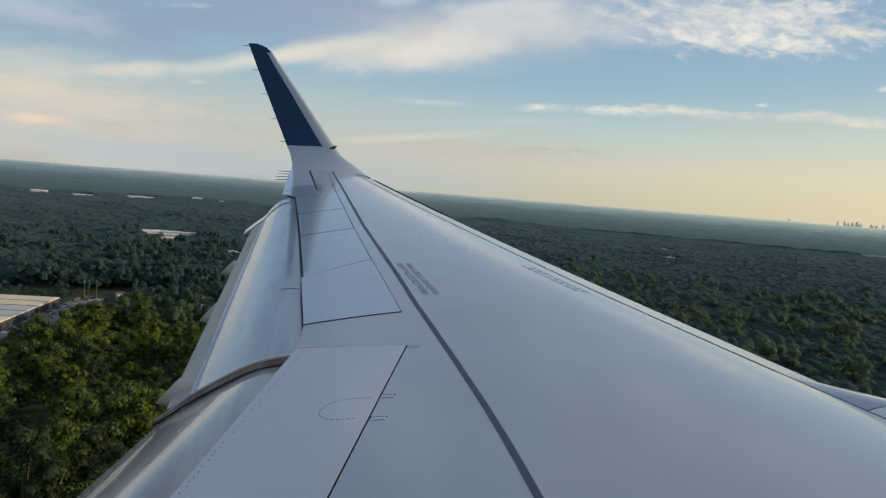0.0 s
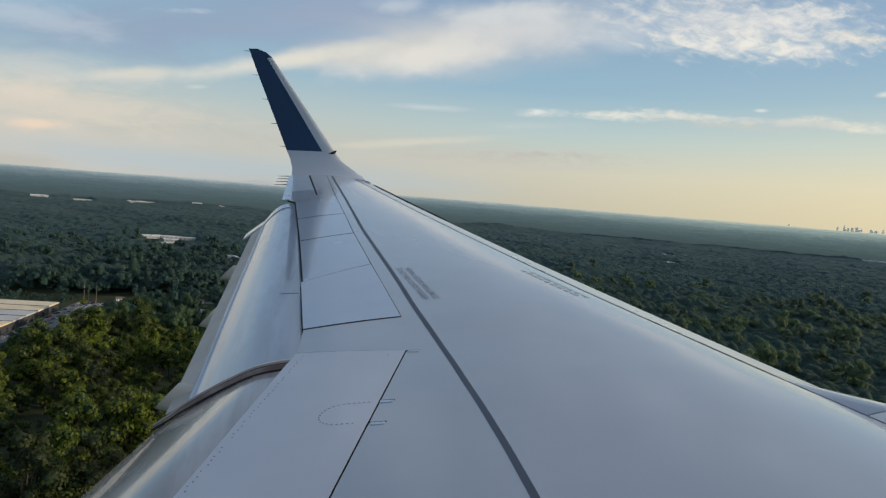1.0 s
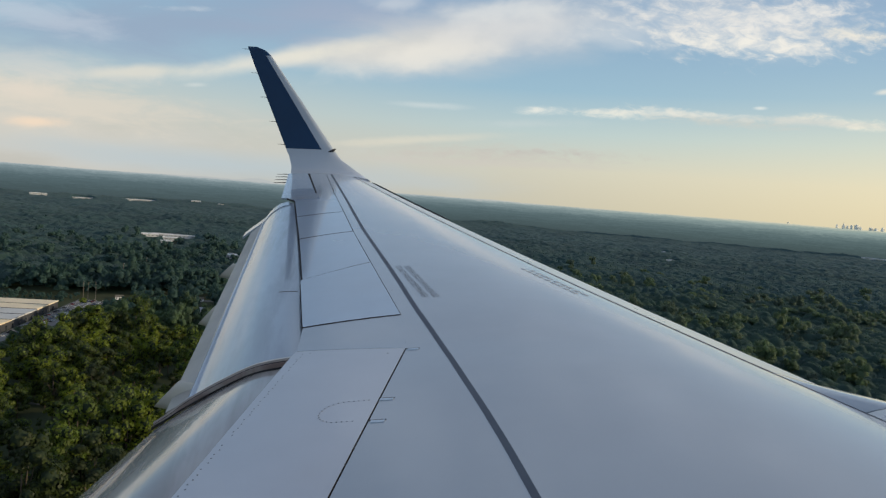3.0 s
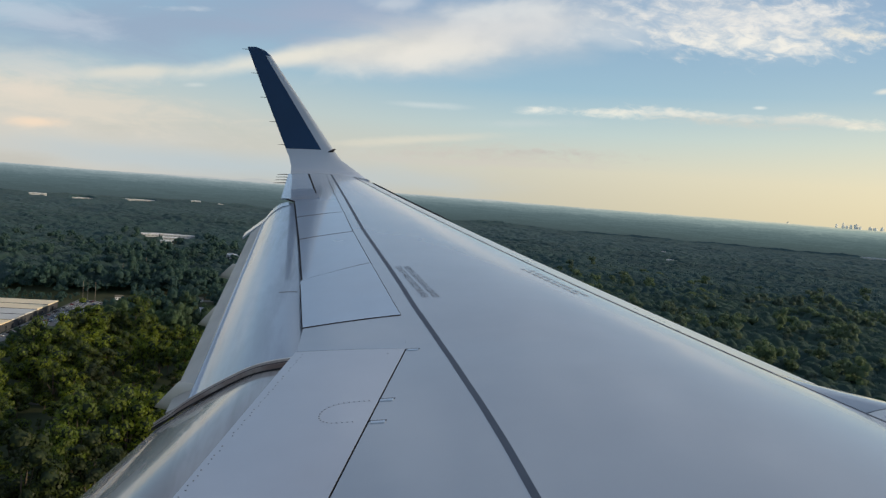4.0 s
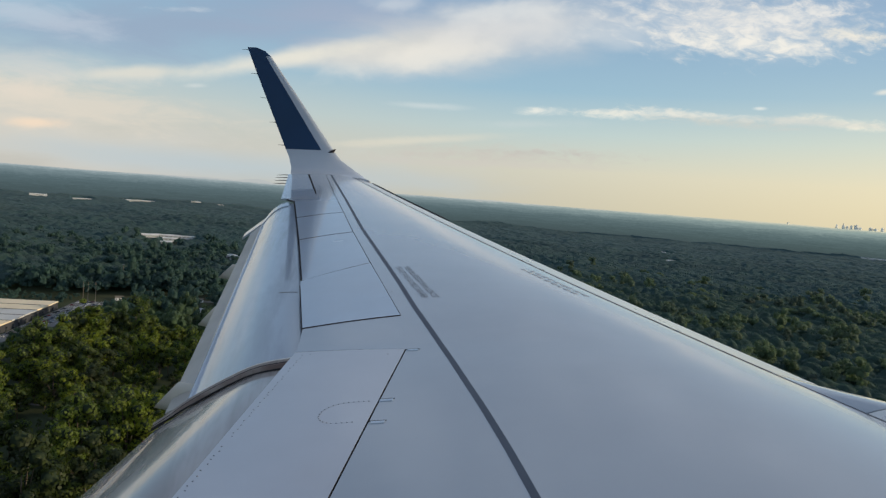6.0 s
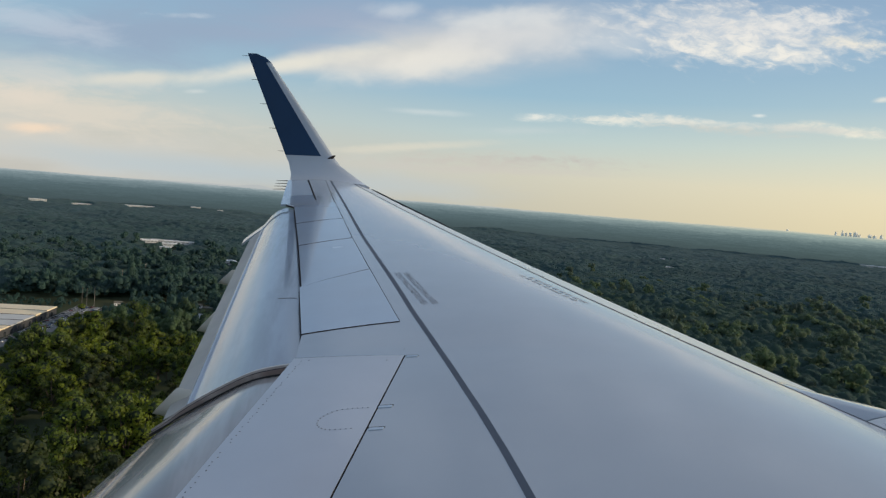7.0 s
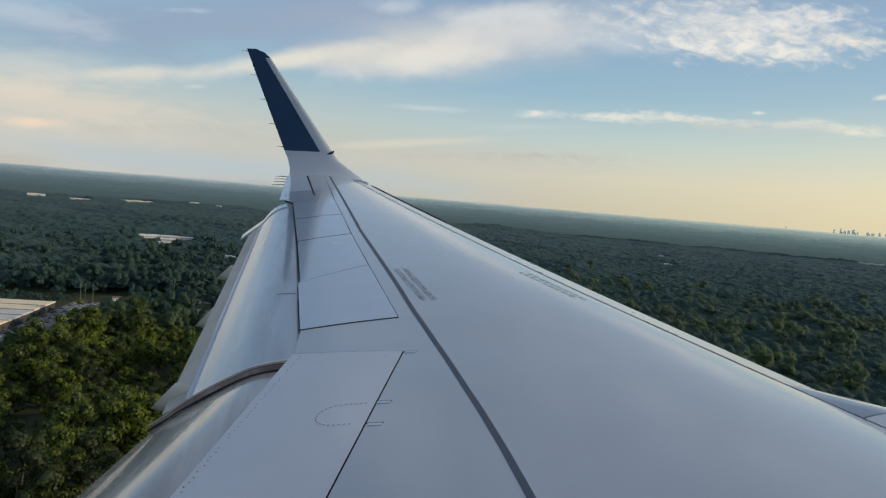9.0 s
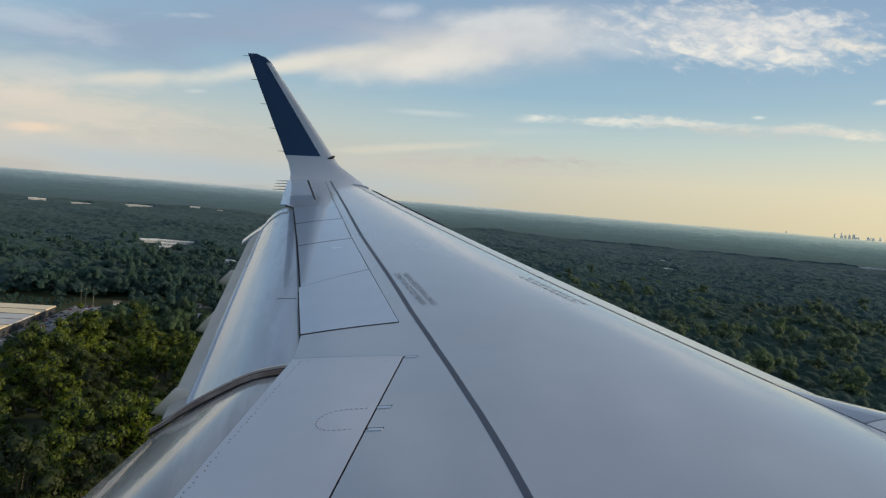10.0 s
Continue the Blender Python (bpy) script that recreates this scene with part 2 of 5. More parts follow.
M_PAINT = material("wing_paint", (0.372, 0.402, 0.446), 0.25, 0.0, 0.06, 1.6, 0.0, 0.95, (0.326, 0.352, 0.392), 0.35, 0.6, wave=0.10, spec=0.6, coat_rough=0.12)
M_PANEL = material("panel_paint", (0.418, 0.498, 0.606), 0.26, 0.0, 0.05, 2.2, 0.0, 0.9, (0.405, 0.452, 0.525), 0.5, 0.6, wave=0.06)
# the dark spanwise streaks in this colour imitate sky reflections
M_FLAP = material("flap_paint", (0.405, 0.460, 0.540), 0.22, 0.0, 0.08, 2.0, 0.0, 0.6, (0.225, 0.240, 0.270), 0.8, 0.6, wave=0.10, stretch=(4.0, 16.2))
# same reflection streaks painted over a scuffed brown-grey base
M_FLAP_WORN = material("scuffed_flap_paint", (0.450, 0.422, 0.408), 0.22, 0.0, 0.08, 2.0, 0.0, 0.85, (0.200, 0.180, 0.172), 0.8, 0.7, wave=0.10, stretch=(4.0, 16.2))
# greyer copy for the inboard spoiler; panel_paint is blued for reflected sky
M_PANEL_INNER = material("inner_panel_paint", (0.540, 0.535, 0.572), 0.28, 0.0, 0.06, 2.2, 0.0, 0.8, (0.465, 0.460, 0.495), 0.5, 0.6, wave=0.06)
M_FAINT = material("worn_stencil_paint", (0.300, 0.335, 0.380), 0.5, 0.0, 0.3, 14.0)
M_TEXT = material("stencil_paint", (0.075, 0.085, 0.110), 0.6, 0.0, 0.3, 14.0)
# dark sealant, also painted on panel sides as the shade of deep gaps
M_SEAL_SHADE = material("sealant_and_gap_shade", (0.048, 0.044, 0.046), 0.9, 0.0, 0.2, 6.0, spec=0.08)
M_STRIPE = material("grey_line_paint", (0.056, 0.070, 0.100), 0.55, 0.0, 0.2, 5.0)
M_METAL = material("bare_metal", (0.80, 0.79, 0.76), 0.28, 0.85, 0.06, 3.0)
M_NAVY = material("navy_paint", (0.010, 0.042, 0.108), 0.38, 0.0, 0.12, 2.0, 0.0, 0.0, spec=0.25)
M_WHITE = material("white_paint", (0.440, 0.478, 0.540), 0.3, 0.0, 0.05, 2.0, 0.0, 0.4)
M_CREAM = material("cream_paint", (0.66, 0.62, 0.55), 0.4, 0.0, 0.1, 2.0, 0.0, 0.2, (0.50, 0.46, 0.40), 1.0, 0.6)
M_FAIR = material("fairing_paint", (0.39, 0.365, 0.34), 0.45, 0.0, 0.1, 2.0, 0.0, 0.0, (0.25, 0.23, 0.21), 1.2, 0.5)
M_END = material("chipped_end_paint", (0.56, 0.49, 0.465), 0.4, 0.0, 0.3, 8.0, 0.0, 0.2, (0.24, 0.17, 0.15), 4.0, 0.6)
M_SCREW = material("screw_heads", (0.135, 0.145, 0.170), 0.5, 0.0, 0.3, 9.0)
M_RUB = material("worn_seal", (0.23, 0.165, 0.15), 0.7, 0.0, 0.4, 9.0, 0.0, 0.0, (0.46, 0.40, 0.37), 3.0, 0.7)
M_LEAF = material("leaves", (0.086, 0.126, 0.018), 0.55, 0.0, 0.30, 0.9, 0.0, 0.0, (0.060, 0.076, 0.026), 0.045, 0.9, 0.72, 0.14, spec=0.3, through_light=0.38)
# middle-distance leaves with blue haze mixed into the colour
M_LEAF_MID = material("mid_haze_leaves", (0.055, 0.104, 0.092), 0.85, 0.0, 0.35, 0.45, 0.0, 0.0, (0.042, 0.084, 0.088), 0.012, 0.95, 0.0, 0.10, spec=0.2, through_light=0.42, lumps=0.9, sheen=0.1)
# in-between step with less of that haze in its colour
M_LEAF_GREEN = material("light_haze_leaves", (0.068, 0.112, 0.058), 0.75, 0.0, 0.32, 0.6, 0.0, 0.0, (0.052, 0.086, 0.056), 0.02, 0.95, 0.0, 0.20, spec=0.25, through_light=0.36, lumps=0.8, sheen=0.1)
# leaves of the right-hand woods, lightened to imitate haze
M_LEAF_PALED = material("haze_paled_leaves", (0.112, 0.162, 0.098), 0.8, 0.0, 0.30, 0.45, 0.0, 0.0, (0.082, 0.116, 0.106), 0.012, 0.95, 0.0, 0.08, spec=0.25, through_light=0.5, lumps=0.6, sheen=0.1)
# next three: haze put into the leaf colour, by distance
M_LEAF_FAR = material("far_haze_leaves", (0.044, 0.091, 0.092), 0.9, 0.0, 0.34, 0.11, 0.0, 0.0, (0.034, 0.070, 0.073), 0.006, 0.95, 0.0, 0.0, spec=0.2, through_light=0.3, lumps=0.8, sheen=0.05)
M_LEAF_HORIZON = material("horizon_haze_leaves", (0.057, 0.111, 0.117), 0.9, 0.0, 0.30, 0.08, 0.0, 0.0, (0.045, 0.090, 0.099), 0.004, 0.95, 0.0, 0.0, spec=0.2, through_light=0.3, lumps=0.8, sheen=0.05)
M_LEAF_CANOPY = material("canopy_haze_leaves", (0.054, 0.104, 0.084), 0.8, 0.0, 0.32, 0.3, 0.0, 0.0, (0.043, 0.087, 0.080), 0.010, 0.95, 0.0, 0.08, spec=0.25, through_light=0.45, lumps=0.6, sheen=0.05)
# near-black crown cores: the shade among the leaves put into the colour
M_CORE_SHADE = material("crown_shade", (0.026, 0.038, 0.022), 0.9, 0.0, 0.3, 0.4, spec=0.1)
M_BARK = material("bark", (0.12, 0.09, 0.065), 0.9, 0.0, 0.3, 3.0, 0.4)
M_FLOOR = material("forest_floor", (0.050, 0.064, 0.036), 0.95, 0.0, 0.4, 0.03, 0.0, 0.0, (0.055, 0.055, 0.028), 0.004, 0.8, spec=0.1)
M_ASPH = material("asphalt", (0.15, 0.15, 0.152), 0.9, 0.0, 0.25, 0.3, 0.0, 0.0, (0.20, 0.195, 0.185), 0.03, 0.7, spec=0.2)
M_GRASS = material("mown_grass", (0.085, 0.105, 0.030), 0.95, 0.0, 0.35, 0.15, 0.0, 0.0, (0.16, 0.13, 0.06), 0.02, 0.6, spec=0.1)
M_ROOF = material("roof_membrane", (0.74, 0.62, 0.45), 0.75, 0.0, 0.10, 0.25, 0.0, 0.0, (0.64, 0.53, 0.39), 0.03, 0.7, 0.10)
M_ROOF_GREY = material("weathered_membrane", (0.52, 0.51, 0.49), 0.75, 0.0, 0.10, 0.25, 0.0, 0.0, (0.45, 0.43, 0.40), 0.03, 0.7, 0.10)
M_ROOF_B = material("pale_metal_roof", (0.50, 0.53, 0.56), 0.5, 0.2, 0.08, 0.4, 0.0, 0.0, (0.42, 0.45, 0.48), 0.05, 0.6)
# near-black base stands in for shade under the warehouse eaves
M_WALL = material("warehouse_wall_shade", (0.040, 0.042, 0.048), 0.85, 0.0, 0.15, 0.3)
M_PALE = material("pale_wall", (0.80, 0.80, 0.80), 0.7, 0.0, 0.08, 0.2)
M_BUFF = material("buff_wall", (0.55, 0.55, 0.54), 0.8, 0.0, 0.1, 0.2)
M_DARKW = material("dark_glazing", (0.03, 0.035, 0.04), 0.15)
M_TOWER = material("far_concrete", (0.82, 0.81, 0.76), 0.8, 0.0, 0.1, 0.02)
M_WOOD = material("weathered_pole", (0.22, 0.19, 0.16), 0.85, 0.0, 0.25, 1.0)
M_SHINGLE = material("shingle_roof", (0.13, 0.12, 0.115), 0.9, 0.0, 0.2, 0.6, 0.0, 0.0, None, 1, 0, 0.35)
M_TYRE = material("tyre_rubber", (0.02, 0.02, 0.02), 0.9)
CAR_COLOURS = [("white", (0.75, 0.75, 0.74)), ("silver", (0.45, 0.46, 0.48)), ("black", (0.02, 0.02, 0.022)),
               ("red", (0.30, 0.02, 0.02)), ("blue", (0.04, 0.08, 0.22))]
M_CARS = [material(n_ + "_car_paint", c_, 0.25, 0.2, 0.04, 1.0, 0.0, 0.6) for n_, c_ in CAR_COLOURS]


# ---------------------------------------------------------------- helpers
def link_mesh(name, bm, mats, parent=None, label="", smooth=False):
    me = bpy.data.meshes.new(name)
    bmesh.ops.recalc_face_normals(bm, faces=bm.faces)
    bm.to_mesh(me)
    bm.free()
    for m in (mats if isinstance(mats, (list, tuple)) else [mats]):
        me.materials.append(m)
    if smooth:
        for p in me.polygons:
            p.use_smooth = True
    ob = new(name, me)
    if parent:
        ob.parent = parent
    if label:
        ob["label"] = label
    return ob


def part(name, bm, mats, parent, label="", smooth=False):
    return link_mesh(name, bm, mats, parent, label, smooth)


def thing(name, m, label, category, group="", kind=""):
    e = new(name)
    e.matrix_basis = m
    e.empty_display_size = 0.2
    return tagged(e, label, category, group, kind)


def box(bm, x0, x1, y0, y1, z0, z1, slot=0):
    v = [bm.verts.new(p) for p in ((x0, y0, z0), (x1, y0, z0), (x1, y1, z0), (x0, y1, z0),
                                   (x0, y0, z1), (x1, y0, z1), (x1, y1, z1), (x0, y1, z1))]
    for f in ((0, 3, 2, 1), (4, 5, 6, 7), (0, 1, 5, 4), (1, 2, 6, 5), (2, 3, 7, 6), (3, 0, 4, 7)):
        bm.faces.new([v[i] for i in f]).material_index = slot
    return v


def tube(bm, pts, radii, sides=6):
    """A closed tapered tube through the points."""
    rings = []
    for i, p in enumerate(pts):
        p = Vector(p)
        d = (Vector(pts[min(i + 1, len(pts) - 1)]) - Vector(pts[max(i - 1, 0)])).normalized()
        a = d.orthogonal().normalized()
        b = d.cross(a)
        rings.append([bm.verts.new(p + (a * math.cos(k * math.tau / sides) + b * math.sin(k * math.tau / sides)) * radii[i])
                      for k in range(sides)])
    skin(bm, rings, True)
    bm.faces.new(rings[0][::-1])
    bm.faces.new(rings[-1])


def skin(bm, rings, closed=False, slots=None):
    for i in range(len(rings) - 1):
        a, b = rings[i], rings[i + 1]
        n = len(a)
        for k in range(n if closed else n - 1):
            f = bm.faces.new((a[k], a[(k + 1) % n], b[(k + 1) % n], b[k]))
            if slots:
                f.material_index = slots(i, k)


# ---------------------------------------------------------------- the wing
# Aircraft axes: x forward, y outboard from the centre line, z up; origin at the nose of the root section.
WING_M = Matrix(((0.999774, 0.0, -0.021264, 0), (-0.000751, 0.999376, -0.035319, 0),
                 (0.021250, 0.035327, 0.999150, EYE_Z - 1.644), (0, 0, 0, 1)))
Y_ROOT, Y_KINK, Y_TIP = 1.98, 6.4, 16.5


def x_lead(y):
    return -0.518 * (y - Y_ROOT)


def chord(y):
    if y < Y_KINK:
        return 6.07 + (3.84 - 6.07) * (y - Y_ROOT) / (Y_KINK - Y_ROOT)
    return 3.84 + (1.75 - 3.84) * (y - Y_KINK) / (Y_TIP - Y_KINK)


def camber(s):
    if s < 0.02:
        return camber(0.02) * math.sqrt(max(s, 0) / 0.02)
    if s < 0.4:
        return 1 - ((0.4 - s) / 0.4) ** 2.2
    return 1 - 0.9 * ((min(s, 1) - 0.4) / 0.6) ** 2


def z_top(x, y):
    d = y - Y_ROOT
    c = chord(y)
    s = (x_lead(y) - x) / c
    q = d / (Y_TIP - Y_ROOT)
    inc = radians(5.46 + (-2.4875 - 5.46) * q)
    return 0.0853 * d + 0.001 * d * d + c * (0.4 - s) * math.tan(inc) + 0.065 * c * (1 - 0.25 * q) * camber(s) - 0.016


def z_bottom(x, y):
    c = chord(y)
    s = min(max((x_lead(y) - x) / c, 0), 1)
    f = math.sqrt(s / 0.3) if s < 0.05 else (math.sqrt(0.05 / 0.3) + (1 - math.sqrt(0.05 / 0.3)) * (1 - (1 - min((s - 0.05) / 0.3, 1)) ** 2))
    if s > 0.35:
        f = 1 - 0.93 * ((s - 0.35) / 0.65)
    return z_top(x, y) - 0.125 * c * f


def sheet(fn, nu, nv, lift, thick, edge=0):
    """A closed panel over the wing: fn(u, v) gives its plan position, u along the chord, v along the span."""
    bm = bmesh.new()
    top, low = [], []
    for i in range(nu + 1):
        rt, rl = [], []
        for j in range(nv + 1):
            x, y = fn(i / nu, j / nv)
            z = z_top(x, y)
            rt.append(bm.verts.new((x, y, z + lift)))
            rl.append(bm.verts.new((x, y, z + lift - thick)))
        top.append(rt)
        low.append(rl)
    skin(bm, top)
    skin(bm, [r[::-1] for r in low])
    for i in range(nu):
        for j in (0, nv):
            bm.faces.new((top[i][j], top[i + 1][j], low[i + 1][j], low[i][j])).material_index = edge
    for j in range(nv):
        for i in (0, nu):
            bm.faces.new((top[i][j], top[i][j + 1], low[i][j + 1], low[i][j])).material_index = edge
    return bm


def quad(h_in, h_out, t_in, t_out):
    def fn(u, v):
        a = [h_in[k] + (h_out[k] - h_in[k]) * v for k in (0, 1)]
        b = [t_in[k] + (t_out[k] - t_in[k]) * v for k in (0, 1)]
        return a[0] + (b[0] - a[0]) * u, a[1] + (b[1] - a[1]) * u
    return fn


def lerp_list(pts, y):
    """x at y along a line given as (x, y) points in rising y."""
    for (xa, ya), (xb, yb) in zip(pts, pts[1:]):
        if y <= yb:
            return xa + (xb - xa) * (y - ya) / (yb - ya)
    return pts[-1][0]


wing = thing("aircraft_wing", WING_M, "pale grey airliner wing with lowered flaps and a navy winglet", "wing")

HINGE = [(-4.865, 1.9), (-4.862, 6.27), (-5.032, 6.98), (-5.648, 8.643), (-6.236, 10.237), (-6.744, 11.67), (-7.326, 13.285), (-8.62, 17.0)]


def slat_x(y):
    return x_lead(y) - min(0.285 + 0.032 * max(y - 5.68, -1.5), 0.375 - 0.008 * max(y - 7.0, 0.0))


def build_wing_box():
    bm = bmesh.new()
    rings = []
    ys = [Y_ROOT + (13.2 - Y_ROOT) * i / 40 for i in range(41)] + [13.24 + (16.46 - 13.24) * i / 14 for i in range(15)]
    for y in ys:
        c, end = chord(y), (0.855 if y < 13.21 else 0.78)
        ss = [0.5 * (1 - math.cos(math.pi * k / 24 * 0.5 * 2)) * end for k in range(25)]
        up = [(x_lead(y) - s * c, y, z_top(x_lead(y) - s * c, y)) for s in ss]
        lo = [(x_lead(y) - s * c, y, z_bottom(x_lead(y) - s * c, y)) for s in ss[1:]]
        rings.append([bm.verts.new(p) for p in up + lo[::-1]])
    skin(bm, rings, True)
    bm.faces.new(rings[0])
    bm.faces.new(rings[-1][::-1])
    part("wing_box", bm, M_SEAL_SHADE, wing, "dark sealed structure under the panels", True)


build_wing_box()


def smooth_top(ob):
    """Smooth shading on a panel's broad faces, with its edges sharp."""
    me = ob.data
    for p in me.polygons:
        p.use_smooth = True
    me.set_sharp_from_angle(angle=radians(35))
    return ob


def main_fn(u, v):
    y = Y_ROOT + (16.5 - Y_ROOT) * v
    a = slat_x(y) - 0.030
    b = lerp_list(HINGE, y) + 0.003
    return a + (b - a) * u, y


smooth_top(part("upper_skin", sheet(main_fn, 64, 150, 0.014, 0.03, 1), [M_PAINT, M_SEAL_SHADE], wing, "smooth pale grey upper skin"))

# grey strip added in the slat gap to lighten its dark line
M_GAP_FILLER = material("gap_filler", (0.24, 0.225, 0.23), 0.7, 0.0, 0.2, 4.0)
part("gap_filler", sheet(lambda u, v: (slat_x(2.4 + 13.7 * v) - 0.001 - 0.028 * u, 2.4 + 13.7 * v), 1, 60, 0.0125, 0.014), M_GAP_FILLER, wing, "dull grey strip added to lighten the gap behind the slats")

# spoilers, from the root outwards: hinge inboard, hinge outboard, trailing edge inboard and outboard
SPOILERS = [((-4.869, 2.3), (-4.867, 6.262), (-5.55, 2.3), (-5.648, 6.375)),
            ((-5.030, 6.978), (-5.646, 8.637), (-5.755, 6.850), (-6.205, 8.14)),
            ((-5.653, 8.65), (-6.232, 10.222), (-6.190, 8.157), (-6.815, 9.930)),
            ((-6.244, 10.246), (-6.740, 11.655), (-6.825, 9.957), (-7.340, 11.380)),
            ((-6.752, 11.680), (-7.322, 13.270), (-7.350, 11.408), (-7.878, 12.86))]
for k, (a, b, c, d) in enumerate(SPOILERS):
    if k:    # a visible hinge gap
        a, b = (a[0] - 0.006, a[1]), (b[0] - 0.006, b[1])
    smooth_top(part("spoiler", sheet(quad(a, b, c, d), 8, 20, 0.020 if k else 0.018, 0.04, 1), [M_PANEL if k else M_PANEL_INNER, M_SEAL_SHADE], wing, "retracted pale grey spoiler panel"))
for k in range(1, 5):    # dark strip under each spoiler's trailing edge, added as the gap's shade
    a, b, c, d = SPOILERS[k]
    part("trailing_gap_shade", sheet(quad(c, d, (c[0] - (0.008 if k > 1 else 0.003), c[1] - 0.01), (d[0] - (0.007 if k > 1 else 0.003), d[1] - 0.01)), 1, 12, -0.020, 0.02), M_SEAL_SHADE, wing)
smooth_top(part("shroud_panel", sheet(quad((-4.855, 6.274), (-5.022, 6.9735), (-5.645, 6.391), (-5.750, 6.842)), 6, 6, 0.0138, 0.03, 1), [M_PAINT, M_SEAL_SHADE], wing))
smooth_top(part("shroud_panel", sheet(quad((-7.332, 13.29), (-7.52, 13.80), (-7.885, 12.87), (-8.14, 13.21)), 6, 6, 0.012, 0.03, 1), [M_PAINT, M_SEAL_SHADE], wing))
smooth_top(part("shroud_panel", sheet(quad((-7.34, 13.30), (-8.44, 16.48), (-7.75, 13.62), (-8.80, 16.48)), 6, 12, 0.012, 0.03, 1), [M_PAINT, M_SEAL_SHADE], wing))


def build_aileron():
    bm = bmesh.new()
    rings = []
    for i in range(13):
        q = i / 12
        y = 13.25 + (16.42 - 13.25) * q
        xa = -7.62 + (-8.80 + 7.62) * q - 0.02
        xb = x_lead(y) - chord(y) * 0.995
        top = [(xa + (xb - xa) * k / 6, y) for k in range(7)]
        up = [(x, yy, z_top(x, yy) + 0.012) for x, yy in top]
        lo = [(x, yy, z_top(x, yy) - 0.01 - 0.10 * (1 - k / 6)) for k, (x, yy) in enumerate(top)]
        rings.append([bm.verts.new(p) for p in up + lo[::-1]])
    skin(bm, rings, True)
    bm.faces.new(rings[0])
    bm.faces.new(rings[-1][::-1])
    smooth_top(part("aileron", bm, M_PANEL, wing, "pale grey aileron"))


build_aileron()


def build_nose(name, y0, y1, n, mat, label):
    bm = bmesh.new()
    rings = []
    for i in range(n + 1):
        y = y0 + (y1 - y0) * i / n
        c, xl = chord(y), x_lead(y)
        xs = slat_x(y)
        up = [xl + (xs - xl) * (1 - k / 10) ** 2 for k in range(10)]
        prof = [(x, z_top(x, y) + 0.018) for x in up] + [(xl + 0.02, z_top(xl, y) + 0.004)]
        prof += [(xl - d, z_bottom(xl - d, y) - 0.012) for d in (0.01, 0.04, 0.09, 0.16)]
        prof += [(xl - 0.10, z_top(xl, y) - 0.03), (xs + 0.02, z_top(xs, y) - 0.012)]
        rings.append([bm.verts.new((x, y, z)) for x, z in prof])
    skin(bm, rings, True)
    bm.faces.new(rings[0])
    bm.faces.new(rings[-1][::-1])
    smooth_top(part(name, bm, mat, wing, label))


for a, b, n_ in ((6.30, 9.35, 16), (9.36, 12.6, 16), (12.61, 16.1, 16)):
    build_nose("slat", a, b, n_, M_METAL, "polished bare metal leading edge slat")
build_nose("tip_fairing", 16.105, 16.45, 4, M_WHITE, "painted wing tip nose")


def build_tip_details():
    """A dark tube added as the shaded gap under the outer slat, and the pale lamp cover at its end."""
    bm = bmesh.new()
    pts = [(x_lead(y) + 0.066, y, z_top(x_lead(y), y) + 0.004) for y in (12.3 + 0.375 * k for k in range(12))]
    tube(bm, pts, [0.004] + [0.016] * 10 + [0.006], 6)
    part("slat_gap_shade", bm, M_SEAL_SHADE, wing, "thin dark tube standing in for the shaded gap under the outer slat")
    bm = bmesh.new()
    pts = [(x_lead(y) + dx, y, z_top(x_lead(y), y) + 0.02) for y, dx in ((16.30, -0.03), (16.42, 0.0), (16.54, 0.0), (16.66, -0.04))]
    tube(bm, pts, [0.010, 0.030, 0.030, 0.010], 10)
    part("wing_tip_lamp", bm, M_FAIR, wing, "pale lamp cover at the wing tip")


build_tip_details()


def build_inboard_nose(name, y0, y1, n, mat, label):
    """The nose inboard of the pylon stands further forward: it swells out over half a metre of span."""
    bm = bmesh.new()
    rings = []
    for i in range(n + 1):
        y = y0 + (y1 - y0) * i / n
        q = max(0.0, min((6.31 - y) / 0.56, 1.0))
        b = q ** 0.9
        xl, xs = x_lead(y), slat_x(y)
        prof = []
        for k in range(10):
            x = xl + (xs - xl) * (1 - k / 10) ** 1.5
            g = min((x - xs) / (xl - xs), 1)
            prof.append((x, z_top(x, y) + 0.016 + SWELL * b * g * (2 - g)))
        z0 = z_top(xl, y) + 0.016 + SWELL * b
        prof += [(xl + 0.03 + 0.10 * b, z0 - 0.012), (xl + 0.04 + 0.20 * b, z0 - 0.06), (xl + 0.04 + 0.24 * b, z0 - 0.16), (xl - 0.05, z0 - 0.34), (xs + 0.02, z_top(xs, y) - 0.012)]
        rings.append([bm.verts.new((x, y, z)) for x, z in prof])
    skin(bm, rings, True)
    bm.faces.new(rings[0])
    bm.faces.new(rings[-1][::-1])
    smooth_top(part(name, bm, mat, wing, label))


SWELL = 0.098
build_inboard_nose("pylon_fairing", 5.745, 6.31, 20, M_PAINT, "painted nose fairing over the engine pylon")
build_inboard_nose("slat", 2.4, 5.735, 30, M_METAL, "polished bare metal inboard leading edge slat")


# dark walkway line
STRIPE = [(-3.32, 2.0), (-4.02, 4.434), (-4.147, 4.863), (-4.313, 5.379), (-4.537, 6.021), (-4.707, 6.486), (-4.988, 7.204),
          (-5.399, 8.321), (-6.188, 10.416), (-7.118, 13.05), (-8.35, 16.48)]


